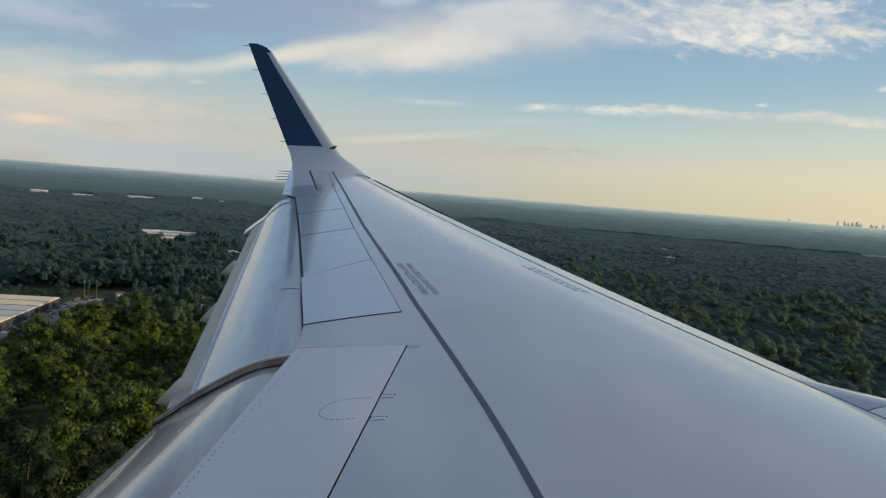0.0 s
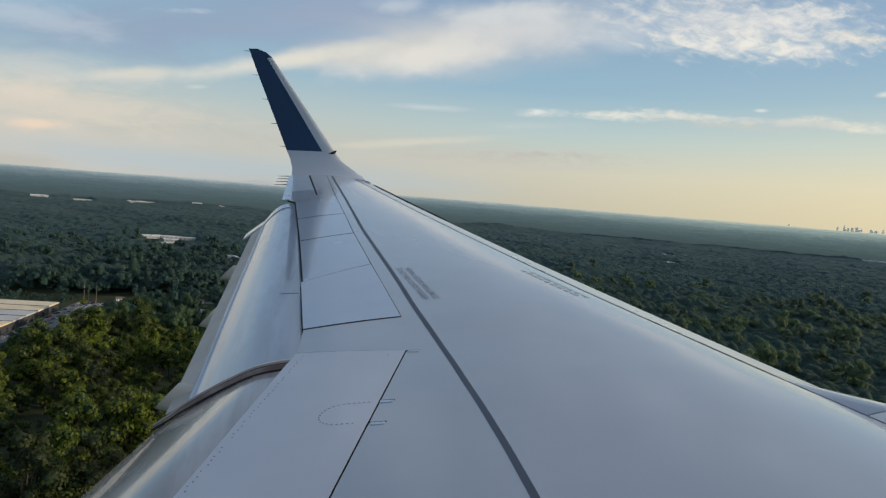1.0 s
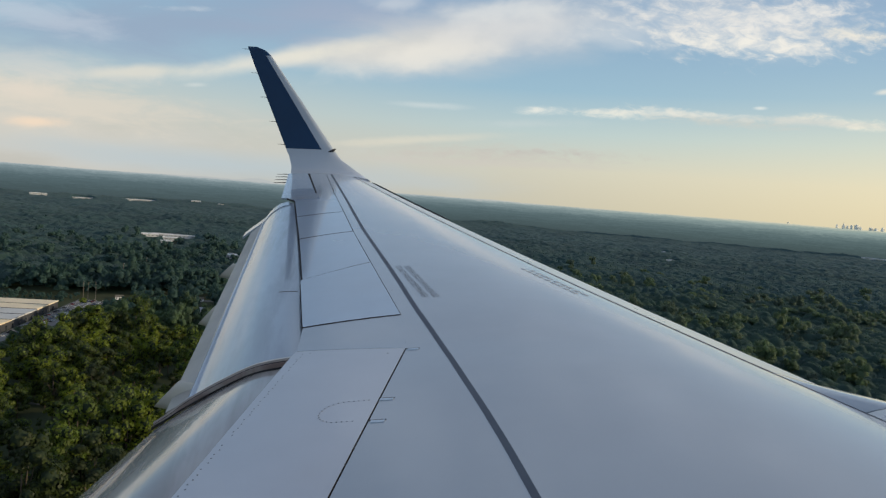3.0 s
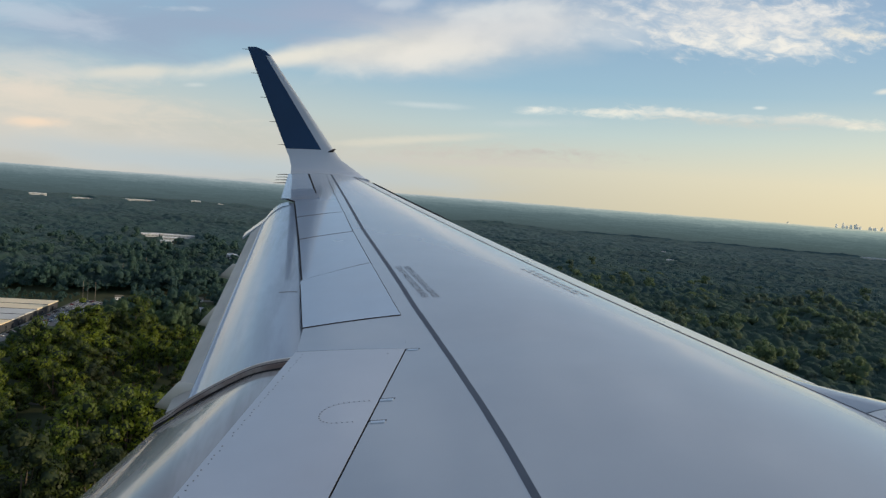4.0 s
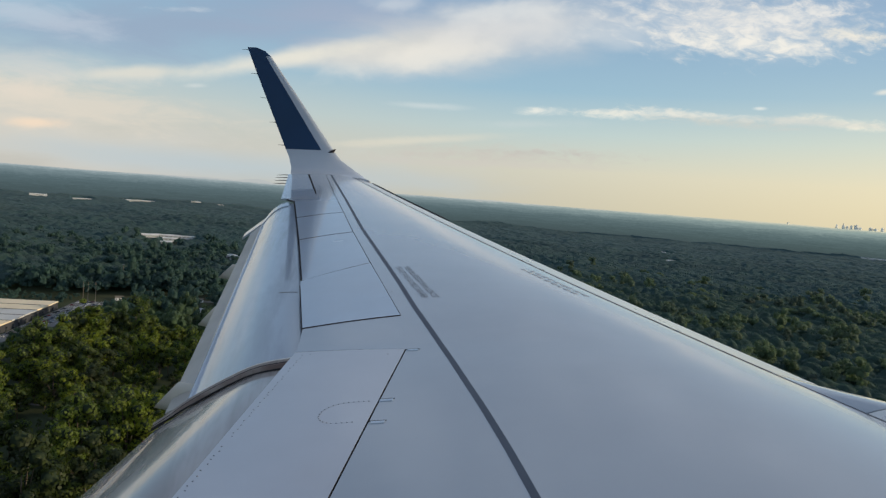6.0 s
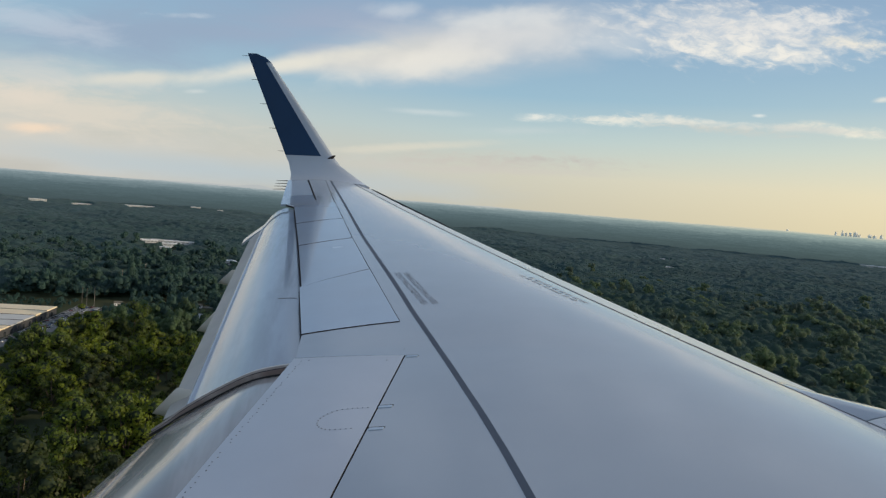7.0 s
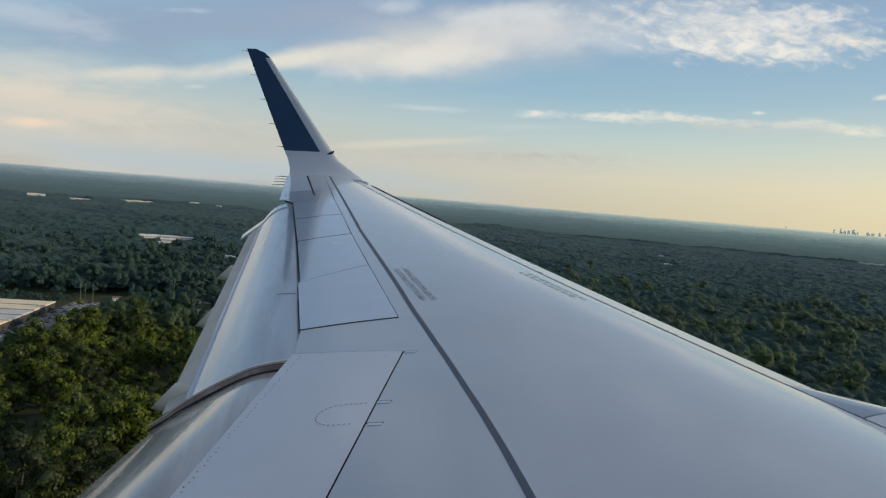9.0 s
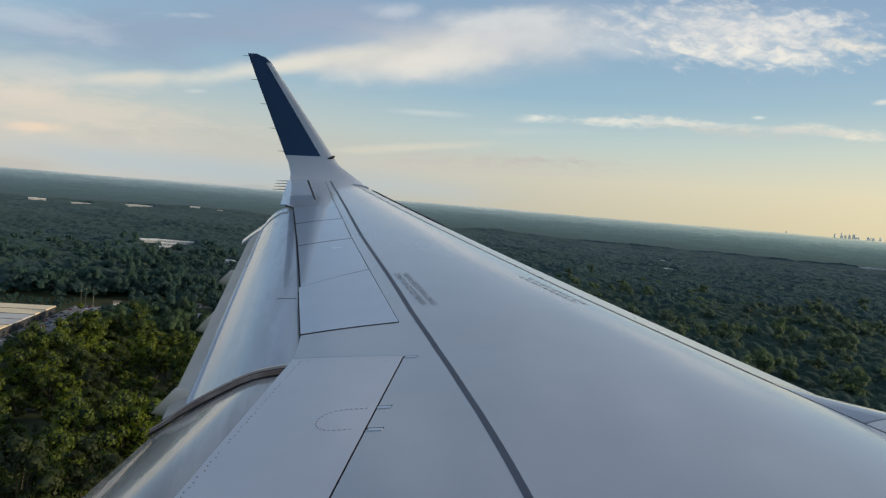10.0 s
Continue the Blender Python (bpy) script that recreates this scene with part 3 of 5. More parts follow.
def stripe_fn(u, v):
    y = 2.0 + 14.4 * v
    x = (lerp_list(STRIPE, y - 0.12) + lerp_list(STRIPE, min(y + 0.12, 16.48)) + lerp_list(STRIPE, y)) / 3 if y > 2.2 else lerp_list(STRIPE, y)
    q = max(0.0, min((y - 5.6) / 2.2, 1.0))
    return x + 0.020 + 0.024 * q - (0.038 + 0.004 * q) * u, y


part("walkway_line", sheet(stripe_fn, 3, 150, 0.0148, 0.004), M_STRIPE, wing, "dark grey painted walkway line")


def plan_text(text, start, end, height):
    """Letters laid on the wing from start to end of their baseline, in plan."""
    cu = bpy.data.curves.new("marking", "FONT")
    cu.body = text
    cu.offset = -0.010
    tmp = new("marking", cu)
    bpy.context.view_layer.update()
    me = bpy.data.meshes.new_from_object(tmp.evaluated_get(bpy.context.evaluated_depsgraph_get()))
    bpy.data.objects.remove(tmp)
    xs = [v.co.x for v in me.vertices]
    ys = [v.co.y for v in me.vertices]
    d = Vector(end) - Vector(start)
    up = Vector((-d.y, d.x)).normalized()
    for v in me.vertices:
        p = Vector(start) + d * (v.co.x - min(xs)) / (max(xs) - min(xs)) + up * height * (v.co.y - min(ys)) / (max(ys) - min(ys))
        v.co = (p.x, p.y, z_top(p.x, p.y) + 0.0175)
    me.materials.append(M_TEXT)
    ob = new("walkway_marking", me)
    ob.parent = wing
    ob["label"] = "stencilled grey warning text"


plan_text("DO NOT WALK OUTSIDE THIS AREA", (-5.365, 8.45), (-4.930, 7.40), 0.052)
plan_text("DO NOT WALK OUTSIDE THIS AREA", (-4.800, 7.43), (-5.235, 8.48), 0.052)
# stencilled lines beside the slat, too worn to read
for off in (0.0, 0.09):
    for k in range(9):
        q0, q1 = k / 9, (k + 0.55 + 0.3 * ((k * 7) % 3) / 3) / 9
        a, b = Vector((-4.04 - off, 8.68)), Vector((-3.55 - off, 7.80))
        p0, p1 = a + (b - a) * q0, a + (b - a) * q1
        part("stencil_bar", sheet(quad((p0.x, p0.y), (p1.x, p1.y), (p0.x - 0.035, p0.y - 0.02), (p1.x - 0.035, p1.y - 0.02)), 1, 2, 0.0160, 0.003), M_FAINT, wing)


def build_fasteners():
    """Small screw heads along the inboard spoiler and round its access panel."""
    bm = bmesh.new()
    ring = [bm.verts.new((0.0050 * math.cos(a), 0.0050 * math.sin(a), 0.0)) for a in (k * math.tau / 6 for k in range(6))]
    bm.faces.new(ring)
    hi = [bm.verts.new((v.co.x * 0.8, v.co.y * 0.8, 0.002)) for v in ring]
    skin(bm, [ring, hi], True)
    bm.faces.new(hi)
    me = bpy.data.meshes.new("fastener")
    bm.to_mesh(me)
    bm.free()
    me.materials.append(M_SCREW)
    spots = [(-5.575 + 0.006 * math.sin(k * 2.3), 6.30 - 0.046 * k + 0.008 * math.sin(k * 5.1)) for k in range(47) if k not in (7, 26)]
    for k in range(15):
        a = math.pi * (0.5 + k / 14)
        spots.append((-5.03 + 0.12 * math.cos(a) * 1.05, 5.32 + 0.125 * math.sin(a)))
    spots += [(-5.03 + 0.028 * k, 5.445) for k in range(1, 5)] + [(-5.03 + 0.028 * k, 5.195) for k in range(1, 4)]
    spots += [(-4.965, 6.18), (-5.52, 6.30), (-5.23, 7.62), (-5.26, 7.43)]
    for x, y in spots:
        ob = new("fastener", me)
        ob.parent = wing
        ob.location = (x, y, z_top(x, y) + 0.0186)


build_fasteners()
for x, y in ((-4.83, 6.24), (-4.84, 5.45), (-4.83, 5.18), (-4.83, 4.42)):
    part("hinge_slot", sheet(quad((x + 0.06, y + 0.013), (x + 0.06, y + 0.019), (x - 0.03, y + 0.013), (x - 0.03, y + 0.019)), 1, 1, 0.0182, 0.003), M_SEAL_SHADE, wing)
    part("hinge_cover", sheet(quad((x + 0.055, y - 0.012), (x + 0.055, y + 0.012), (x - 0.02, y - 0.012), (x - 0.02, y + 0.012)), 1, 1, 0.0185, 0.006), M_PANEL, wing)


# ---- flaps: a main element and a steeper aft tab, each a closed loft
def flap_profile(pts, thick):
    """Upper points front to back, closed below with a thickness that tapers aft."""
    n = len(pts) - 1
    low = []
    for k, (x, z) in enumerate(pts):
        q = k / n
        low.append((x, z - thick * (0.25 + 0.75 * math.sin(math.pi * min(q + 0.25, 1.0)) if q < 0.95 else 0.06)))
    return pts + low[::-1]


def refine(pts, n):
    """Catmull-Rom through profile points."""
    out = []
    for i in range(len(pts) - 1):
        p0, p1, p2, p3 = pts[max(i - 1, 0)], pts[i], pts[i + 1], pts[min(i + 2, len(pts) - 1)]
        for k in range(n):
            t = k / n
            out.append(tuple(0.5 * (2 * p1[c] + (p2[c] - p0[c]) * t + (2 * p0[c] - 5 * p1[c] + 4 * p2[c] - p3[c]) * t * t
                                    + (3 * p1[c] - p0[c] - 3 * p2[c] + p3[c]) * t ** 3) for c in (0, 1)))
    return out + [pts[-1]]


def build_flap(name, y0, y1, prof0, prof1, thick0, thick1, mat, label, n=24, wavy=0.0):
    bm = bmesh.new()
    a, b = refine(prof0, 5), refine(prof1, 5)
    rings = []
    for i in range(n + 1):
        q = i / n
        mid = [(p[0] + (r[0] - p[0]) * q, p[1] + (r[1] - p[1]) * q + wavy * math.sin(q * 23 + k)) for k, (p, r) in enumerate(zip(a, b))]
        rings.append([bm.verts.new((x, y0 + (y1 - y0) * q, z)) for x, z in flap_profile(mid, thick0 + (thick1 - thick0) * q)])
    skin(bm, rings, True)
    bm.faces.new(rings[0])
    bm.faces.new(rings[-1][::-1])
    return smooth_top(part(name, bm, mat, wing, label))


RAIL = [(-5.55, 0.345), (-5.69, 0.322), (-5.955, 0.248), (-6.205, 0.114), (-6.446, -0.042)]
OUT_IN = [(-5.40, 0.235), (-5.53, 0.280), (-5.69, 0.294), (-5.955, 0.248), (-6.205, 0.114), (-6.446, -0.042)]
OUT_OUT = [(-7.70, 1.00), (-7.81, 1.045), (-7.95, 1.065), (-8.13, 1.03), (-8.29, 0.92), (-8.42, 0.765)]
build_flap("outboard_flap", 6.47, 13.0, OUT_IN, OUT_OUT, 0.16, 0.09, M_FLAP, "lowered outboard flap, pale glossy paint")
build_flap("flap_tab", 6.47, 13.0, [(-6.450, -0.060), (-6.50, -0.085), (-6.57, -0.118), (-6.640, -0.160)],
           [(-8.425, 0.752), (-8.49, 0.71), (-8.56, 0.655), (-8.64, 0.578)], 0.035, 0.025, M_FAIR, "dull grey aft flap tab")
bm = bmesh.new()
tube(bm, [(-6.447, 6.47, -0.050), (-7.435, 9.735, 0.354), (-8.424, 13.0, 0.760)], [0.026, 0.022, 0.016], 10)
smooth_top(part("tab_lip", bm, M_FLAP, wing, "rounded pale lip between flap and tab"))
IN_IN = [(-5.40, -0.33), (-5.53, -0.295), (-5.66, -0.283), (-5.92, -0.305), (-6.17, -0.41), (-6.42, -0.575), (-6.66, -0.76)]
IN_OUT = [(-5.38, 0.255), (-5.50, 0.285), (-5.645, 0.277), (-5.91, 0.220), (-6.155, 0.094), (-6.40, -0.064), (-6.655, -0.244)]
build_flap("inboard_flap", 2.2, 6.398, IN_IN, IN_OUT, 0.16, 0.16, M_FLAP_WORN, "lowered inboard flap, scuffed pale paint")


def build_flap_seal():
    """Worn rubbing strip and pale end plate along the inner end of the outboard flap."""
    line = refine(RAIL + [(-6.58, -0.150), (-6.71, -0.245)], 4)
    for y0, y1, mat, hi, lo, label in ((6.402, 6.408, M_SEAL_SHADE, -0.034, -0.046, "dark seal"),
                                       (6.407, 6.424, M_RUB, -0.002, -0.033, "worn brown rubbing strip"), (6.425, 6.429, M_SEAL_SHADE, 0.003, -0.05, "dark seal"),
                                       (6.430, 6.466, M_END, 0.020, -0.06, "pale end plate")):
        bm = bmesh.new()
        rings = []
        for k, (x, z) in enumerate(line):
            thin = 1 - 0.8 * max(0, (k / (len(line) - 1) - 0.6) / 0.4)
            rings.append([bm.verts.new((x, y, z + dz)) for y, dz in ((y0, lo * thin), (y0, hi), (y1, hi), (y1, lo * thin))])
        skin(bm, rings, True)
        bm.faces.new(rings[0])
        bm.faces.new(rings[-1][::-1])
        part("flap_end_strip", bm, mat, wing, label)
    a, b = refine(OUT_IN, 5), refine(OUT_OUT, 5)
    bm = bmesh.new()
    rings = []
    for q in (0.955, 1.006):
        up = [(a[k][0] + (b[k][0] - a[k][0]) * q, a[k][1] + (b[k][1] - a[k][1]) * q + 0.016) for k in range(12, len(a))]
        up += [(-6.64 + (-8.64 + 6.64) * q - 0.03, -0.16 + (0.578 + 0.16) * q + 0.012), (-6.64 + (-8.64 + 6.64) * q - 0.13, -0.16 + (0.578 + 0.16) * q - 0.07)]
        rings.append([bm.verts.new((x, 6.47 + 6.53 * q, z)) for x, z in up + [(x, z - 0.035) for x, z in up[::-1]]])
    skin(bm, rings, True)
    bm.faces.new(rings[0])
    bm.faces.new(rings[-1][::-1])
    smooth_top(part("flap_end_strip", bm, M_FLAP, wing, "pale end cap"))


build_flap_seal()


def build_flap_joint(q0, k0, k1):
    """A narrow sealed joint across the front of the outboard flap."""
    a, b = refine(OUT_IN, 5), refine(OUT_OUT, 5)
    bm = bmesh.new()
    rings = []
    for k in range(k0, k1):
        x, z = (a[k][c] + (b[k][c] - a[k][c]) * q0 for c in (0, 1))
        y = 6.47 + 6.53 * q0
        rings.append([bm.verts.new((x, y + dy, z + dz)) for dy, dz in ((0, -0.01), (0, 0.004), (0.016, 0.004), (0.016, -0.01))])
    skin(bm, rings, True)
    bm.faces.new(rings[0])
    bm.faces.new(rings[-1][::-1])
    part("flap_joint", bm, M_GAP_FILLER, wing, "dull grey sealed joint")


build_flap_joint(0.255, 9, 14)


def build_fairing(y, x_tail, z_tail, length, r):
    bm = bmesh.new()
    rings = []
    for i in range(11):
        q = i / 10
        rad = r * (0.55 + 0.45 * math.sin(math.pi * (0.04 + 0.90 * q ** 1.5)) ** 0.7)
        c = Vector((x_tail + length * q, y, z_tail - 0.02 + 0.10 * q - 0.10 * math.sin(math.pi * q)))
        rings.append([bm.verts.new(c + Vector((0.10 * math.sin(a) * (1 - q), math.cos(a) * rad * (0.22 + 0.4 * min(q * 3, 1)), math.sin(a) * rad))) for a in (k * math.tau / 12 for k in range(12))])
    skin(bm, rings, True)
    bm.faces.new(rings[0])
    bm.faces.new(rings[-1][::-1])
    smooth_top(part("flap_track_fairing", bm, M_CREAM, wing, "pale boat-shaped flap track fairing"))


build_fairing(6.74, -6.775, -0.095, 2.4, 0.17)
build_fairing(8.95, -7.50, 0.035, 2.3, 0.17)
build_fairing(10.75, -8.09, 0.25, 2.1, 0.15)

# ---- winglet: sections up the blend, y, z, leading and trailing x
WINGLET = [(16.44, 1.44, -7.50, -9.25), (16.72, 1.50, -7.66, -9.29), (16.94, 1.64, -7.935, -9.36), (17.10, 1.86, -8.30, -9.47),
           (17.20, 2.04, -8.475, -9.59), (17.30, 2.60, -8.92, -9.865), (17.42, 3.30, -9.475, -10.21), (17.50, 3.80, -9.875, -10.455),
           (17.56, 4.10, -10.115, -10.60), (17.58, 4.22, -10.265, -10.655), (17.60, 4.30, -10.48, -10.70)]


def build_winglet():
    bm = bmesh.new()
    rings = []
    st = [0.0, 0.03, 0.08, 0.16]
    for i, (y, z, xa, xb) in enumerate(WINGLET):
        a, b = WINGLET[max(i - 1, 0)], WINGLET[min(i + 1, len(WINGLET) - 1)]
        t = Vector((0, b[0] - a[0], b[1] - a[1])).normalized()
        nrm = Vector((0, -t.z, t.y))
        edge = 0.255
        ss = [0, 0.02, edge * 0.35, edge * 0.7, edge, edge + (1 - edge) * 0.33, edge + (1 - edge) * 0.66, 1.0]
        th = 0.115 * (xa - xb)
        prof = []
        for s in ss:
            prof.append((s, th * 0.55 * (math.sqrt(s) * 1.5 - 1.5 * s) * 1.4 + (0.004 if s == 1 else 0)))
        up = [Vector((xa + (xb - xa) * s, y, z)) + nrm * h for s, h in prof]
        lo = [Vector((xa + (xb - xa) * s, y, z)) - nrm * (h + 0.004) for s, h in prof[1:]]
        rings.append([bm.verts.new(p) for p in up + lo[::-1]])

    def slots(i, k):
        blue_in = 4 <= k <= 6
        if i >= 8:
            return 1
        return 1 if i >= 4 and (blue_in or 7 <= k <= 10) else 0
    skin(bm, rings, True, slots)
    bm.faces.new(rings[0])
    f = bm.faces.new(rings[-1][::-1])
    f.material_index = 1
    ob = smooth_top(part("winglet", bm, [M_WHITE, M_NAVY], wing, "upswept winglet, navy with a white leading edge"))
    bm = bmesh.new()
    tube(bm, [(-8.44, 17.165, 2.08), (-8.50, 17.16, 2.04), (-8.60, 17.15, 2.0)], [0.012, 0.035, 0.012], 8)
    part("position_light", bm, M_SEAL_SHADE, ob, "dark lamp lens")
    for zz in (2.12, 2.62, 3.16, 3.70, 4.24):
        q = (zz - 2.04) / 2.26
        x, y = -9.59 - 1.11 * q, 17.2 + 0.4 * q
        bm = bmesh.new()
        tube(bm, [(x + 0.02, y, zz), (x - 0.06, y, zz + 0.004), (x - 0.15, y, zz + 0.006)], [0.008, 0.006, 0.003], 5)
        part("static_wick", bm, M_SEAL_SHADE, ob)


build_winglet()
for k in range(4):
    y = 16.38 - 0.42 * k
    x = x_lead(y) - chord(y) * 0.99
    z = z_top(x, y)
    bm = bmesh.new()
    tube(bm, [(x + 0.05, y, z), (x - 0.08, y, z), (x - 0.26, y, z - 0.01)], [0.012, 0.008, 0.004], 5)
    part("static_wick", bm, M_SEAL_SHADE, wing)

# ---------------------------------------------------------------- ground
def land(x, y):
    """Height of the rolling ground: level near the warehouses, low ridges further out."""
    r = np.hypot(x, y)
    far = np.clip((r - 850) / 500, 0, 1)
    far = far * far * (3 - 2 * far)
    z = 9 * np.sin(x / 310 + 1.7 * np.sin(y / 420)) * np.sin(y / 175 + 1.1 * np.sin(x / 260)) + 5 * np.sin(x / 120 + 2 + y / 400) * np.sin(y / 88 + 0.7 + x / 700)
    return far * (z * (1 - 0.85 * np.clip(x / 500, 0, 1)) + 2)


def fan_ground():
    bm = bmesh.new()
    radii = [200, 500, 800] + [850 + 45 * k for k in range(77)] + [4350, 4950]
    n = 240
    mid = bm.verts.new((0, 0, 0))
    rings = []
    for r in radii:
        ring = []
        for k in range(n):
            x, y = r * math.sin(k * math.tau / n), r * math.cos(k * math.tau / n)
            ring.append(bm.verts.new((x, y, float(land(x, y)) if r < 4320 else 0.0)))
        rings.append(ring)
    for k in range(n):
        bm.faces.new((mid, rings[0][k], rings[0][(k + 1) % n]))
    skin(bm, rings, True)
    tagged(link_mesh("ground", bm, M_FLOOR, smooth=True), "dark wooded ground reaching the horizon", "ground", "", "structure")


fan_ground()


R_FAR = 4300.0


def backdrop():
    """A glowing ring of far ridges with haze painted on, all round, past the last woods."""
    m = bpy.data.materials.new("far_haze")
    m.use_nodes = True
    t = m.node_tree
    t.nodes.clear()
    n = Net(t)
    obj = t.nodes.new("ShaderNodeTexCoord").outputs["Object"]
    sp = t.nodes.new("ShaderNodeSeparateXYZ")
    t.links.new(obj, sp.inputs[0])
    band = n.xyz(sp.outputs[0], sp.outputs[1], n.m("MULTIPLY", sp.outputs[2], 16.0))
    ripple = n.m("SUBTRACT", n.noise(band, 0.008, 6.0, 0.65), 0.5)
    fleck = n.m("SUBTRACT", n.noise(band, 0.05, 4.0, 0.6), 0.5)
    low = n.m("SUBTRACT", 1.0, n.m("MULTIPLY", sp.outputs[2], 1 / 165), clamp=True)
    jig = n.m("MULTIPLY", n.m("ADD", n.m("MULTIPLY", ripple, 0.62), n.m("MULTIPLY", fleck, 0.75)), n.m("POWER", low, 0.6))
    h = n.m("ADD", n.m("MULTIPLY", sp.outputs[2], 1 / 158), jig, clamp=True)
    # painted haze: the glow pales with height
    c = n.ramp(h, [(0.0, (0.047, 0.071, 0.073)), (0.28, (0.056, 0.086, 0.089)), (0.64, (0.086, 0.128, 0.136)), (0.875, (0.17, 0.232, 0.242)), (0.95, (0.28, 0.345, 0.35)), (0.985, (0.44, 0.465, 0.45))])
    # the painted haze glows brighter on the sunward side
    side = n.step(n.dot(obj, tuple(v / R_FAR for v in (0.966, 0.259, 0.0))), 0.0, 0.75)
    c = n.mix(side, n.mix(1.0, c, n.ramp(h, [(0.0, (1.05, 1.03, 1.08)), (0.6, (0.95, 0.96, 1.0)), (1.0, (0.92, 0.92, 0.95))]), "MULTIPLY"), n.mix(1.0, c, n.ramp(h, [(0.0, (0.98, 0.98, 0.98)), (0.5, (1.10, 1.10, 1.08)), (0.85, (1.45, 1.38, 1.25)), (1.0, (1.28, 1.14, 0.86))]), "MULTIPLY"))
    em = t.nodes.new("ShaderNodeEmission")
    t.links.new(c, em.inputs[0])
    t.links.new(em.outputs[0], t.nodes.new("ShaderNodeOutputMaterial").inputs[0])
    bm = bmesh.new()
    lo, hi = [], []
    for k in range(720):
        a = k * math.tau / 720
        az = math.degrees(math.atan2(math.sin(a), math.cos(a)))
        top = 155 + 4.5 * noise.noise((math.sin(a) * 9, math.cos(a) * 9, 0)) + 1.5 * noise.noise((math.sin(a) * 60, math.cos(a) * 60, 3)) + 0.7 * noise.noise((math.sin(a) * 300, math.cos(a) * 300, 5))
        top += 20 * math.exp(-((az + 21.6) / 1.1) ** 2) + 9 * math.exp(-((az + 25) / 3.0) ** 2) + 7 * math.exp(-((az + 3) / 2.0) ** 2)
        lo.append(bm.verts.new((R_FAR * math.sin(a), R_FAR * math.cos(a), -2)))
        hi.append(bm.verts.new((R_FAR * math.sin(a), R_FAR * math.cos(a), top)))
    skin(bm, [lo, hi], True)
    tagged(link_mesh("backdrop", bm, m), "glowing backdrop of distant wooded ridges with painted blue-grey haze", "backdrop", "", "structure")


backdrop()


# ---------------------------------------------------------------- buildings and lots
SITE = pose(-468, 581, 0, 0, 0, 15.7)      # near corner of the largest warehouse


def flat_patch(name, m, x0, x1, y0, y1, z, mat, label, category, flare=0.0):
    bm = bmesh.new()
    pts = [(x0, y0), (x1, y0), (x1 + flare, y1), (x0, y1)]
    lo = [bm.verts.new((x, y, -0.3)) for x, y in pts]
    hi = [bm.verts.new((x, y, z)) for x, y in pts]
    skin(bm, [lo, hi], True)
    bm.faces.new(hi)
    ob = link_mesh(name, bm, mat)
    ob.matrix_basis = m
    tagged(ob, label, category, "", "structure")


def build_warehouse(m, width, bays, depth, height, roof, label, barrel=False):
    w_ = thing("warehouse", m, label, "warehouse", "warehouses beside the car park")
    total = bays * depth
    bm = bmesh.new()
    box(bm, -width, 0, 0, total, -0.2, height - 0.9)
    part("wall", bm, M_WALL, w_, "dull wall with the shade put into its dark colour")
    for k in range(bays):
        bm = bmesh.new()
        y0, y1 = k * depth + 0.35, (k + 1) * depth - 0.05
        if barrel:
            prof = [(-width * 0.5 + (width * 0.5 + 0.6) * math.cos(a), height - 1 + 5.0 * math.sin(a)) for a in (math.pi * j / 14 for j in range(15))]
            r0 = [bm.verts.new((x, y0, z)) for x, z in prof]
            r1 = [bm.verts.new((x, y1, z)) for x, z in prof]
            skin(bm, [r0, r1])
            bm.faces.new(r0[::-1])
            bm.faces.new(r1)
            bm.faces.new((r0[0], r0[-1], r1[-1], r1[0]))
        else:
            v = box(bm, -width - 0.8, 0.8, y0, y1, height - 1.0, height)
            for i in (4, 5):
                v[i].co.z += 0.5
        part("roof_bay", bm, M_ROOF_GREY if k in (1, 2) and not barrel else roof, w_)
        if not barrel:
            # dark fascia strip added to draw the shadow line at each step
            bm = bmesh.new()
            box(bm, -width - 0.8, 0.9, y0 - 0.3, y0 - 0.004, height - 1.2, height + 0.35)
            part("fascia", bm, M_WALL, w_, "dark fascia added as the shadow line at the step between bays")
    for j in range(int(total / 14)):
        bm = bmesh.new()
        box(bm, -0.05, 0.12, 4 + j * 14, 8 + j * 14, 0.0, 4.2)
        part("loading_door", bm, M_DARKW, w_, "dark roller door")
    return w_


build_warehouse(SITE, 75, 5, 29, 8.5, M_ROOF, "large flat warehouse with a tan membrane roof in stepped bays")
build_warehouse(SITE @ pose(-2, -68, 0), 72, 1, 60, 8, M_ROOF, "wide warehouse with a pale tan roof beside the lot")
build_warehouse(SITE @ pose(-2, -190, 0, 0, 0, 4), 30, 1, 112, 9, M_ROOF_B, "long shed with a curved pale blue metal roof", True)
flat_patch("car_park", SITE, 1.5, 6, -66, 222, 0.10, M_ASPH, "worn asphalt car park with faded bays", "car park", 60)


def in_lot(x, y):
    return x < 3.5 + (y + 66) * 0.2083


flat_patch("yard", SITE, -75, 1.4, -9, -0.3, 0.10, M_ASPH, "narrow shaded asphalt yard between warehouses", "yard")
flat_patch("verge", SITE, 8, 78, 224, 238, 0.12, M_GRASS, "dry mown grass verge", "grass")
flat_patch("clearing", pose(-228, 358, 0, 0, 0, 30), -24, 24, -14, 12, 0.06, M_GRASS, "dim grassy clearing among the trees", "grass")
flat_patch("track", pose(-330, 420, 0, 0, 0, 8), -70, 40, -2.2, 2.2, 0.05, M_ASPH, "narrow pale track through the wood", "track")
flat_patch("access_road", pose(-440, 838, 0, 0, 0, 20), -90, 260, -6, 7, 0.08, M_ASPH, "narrow grey access road through the trees", "road")


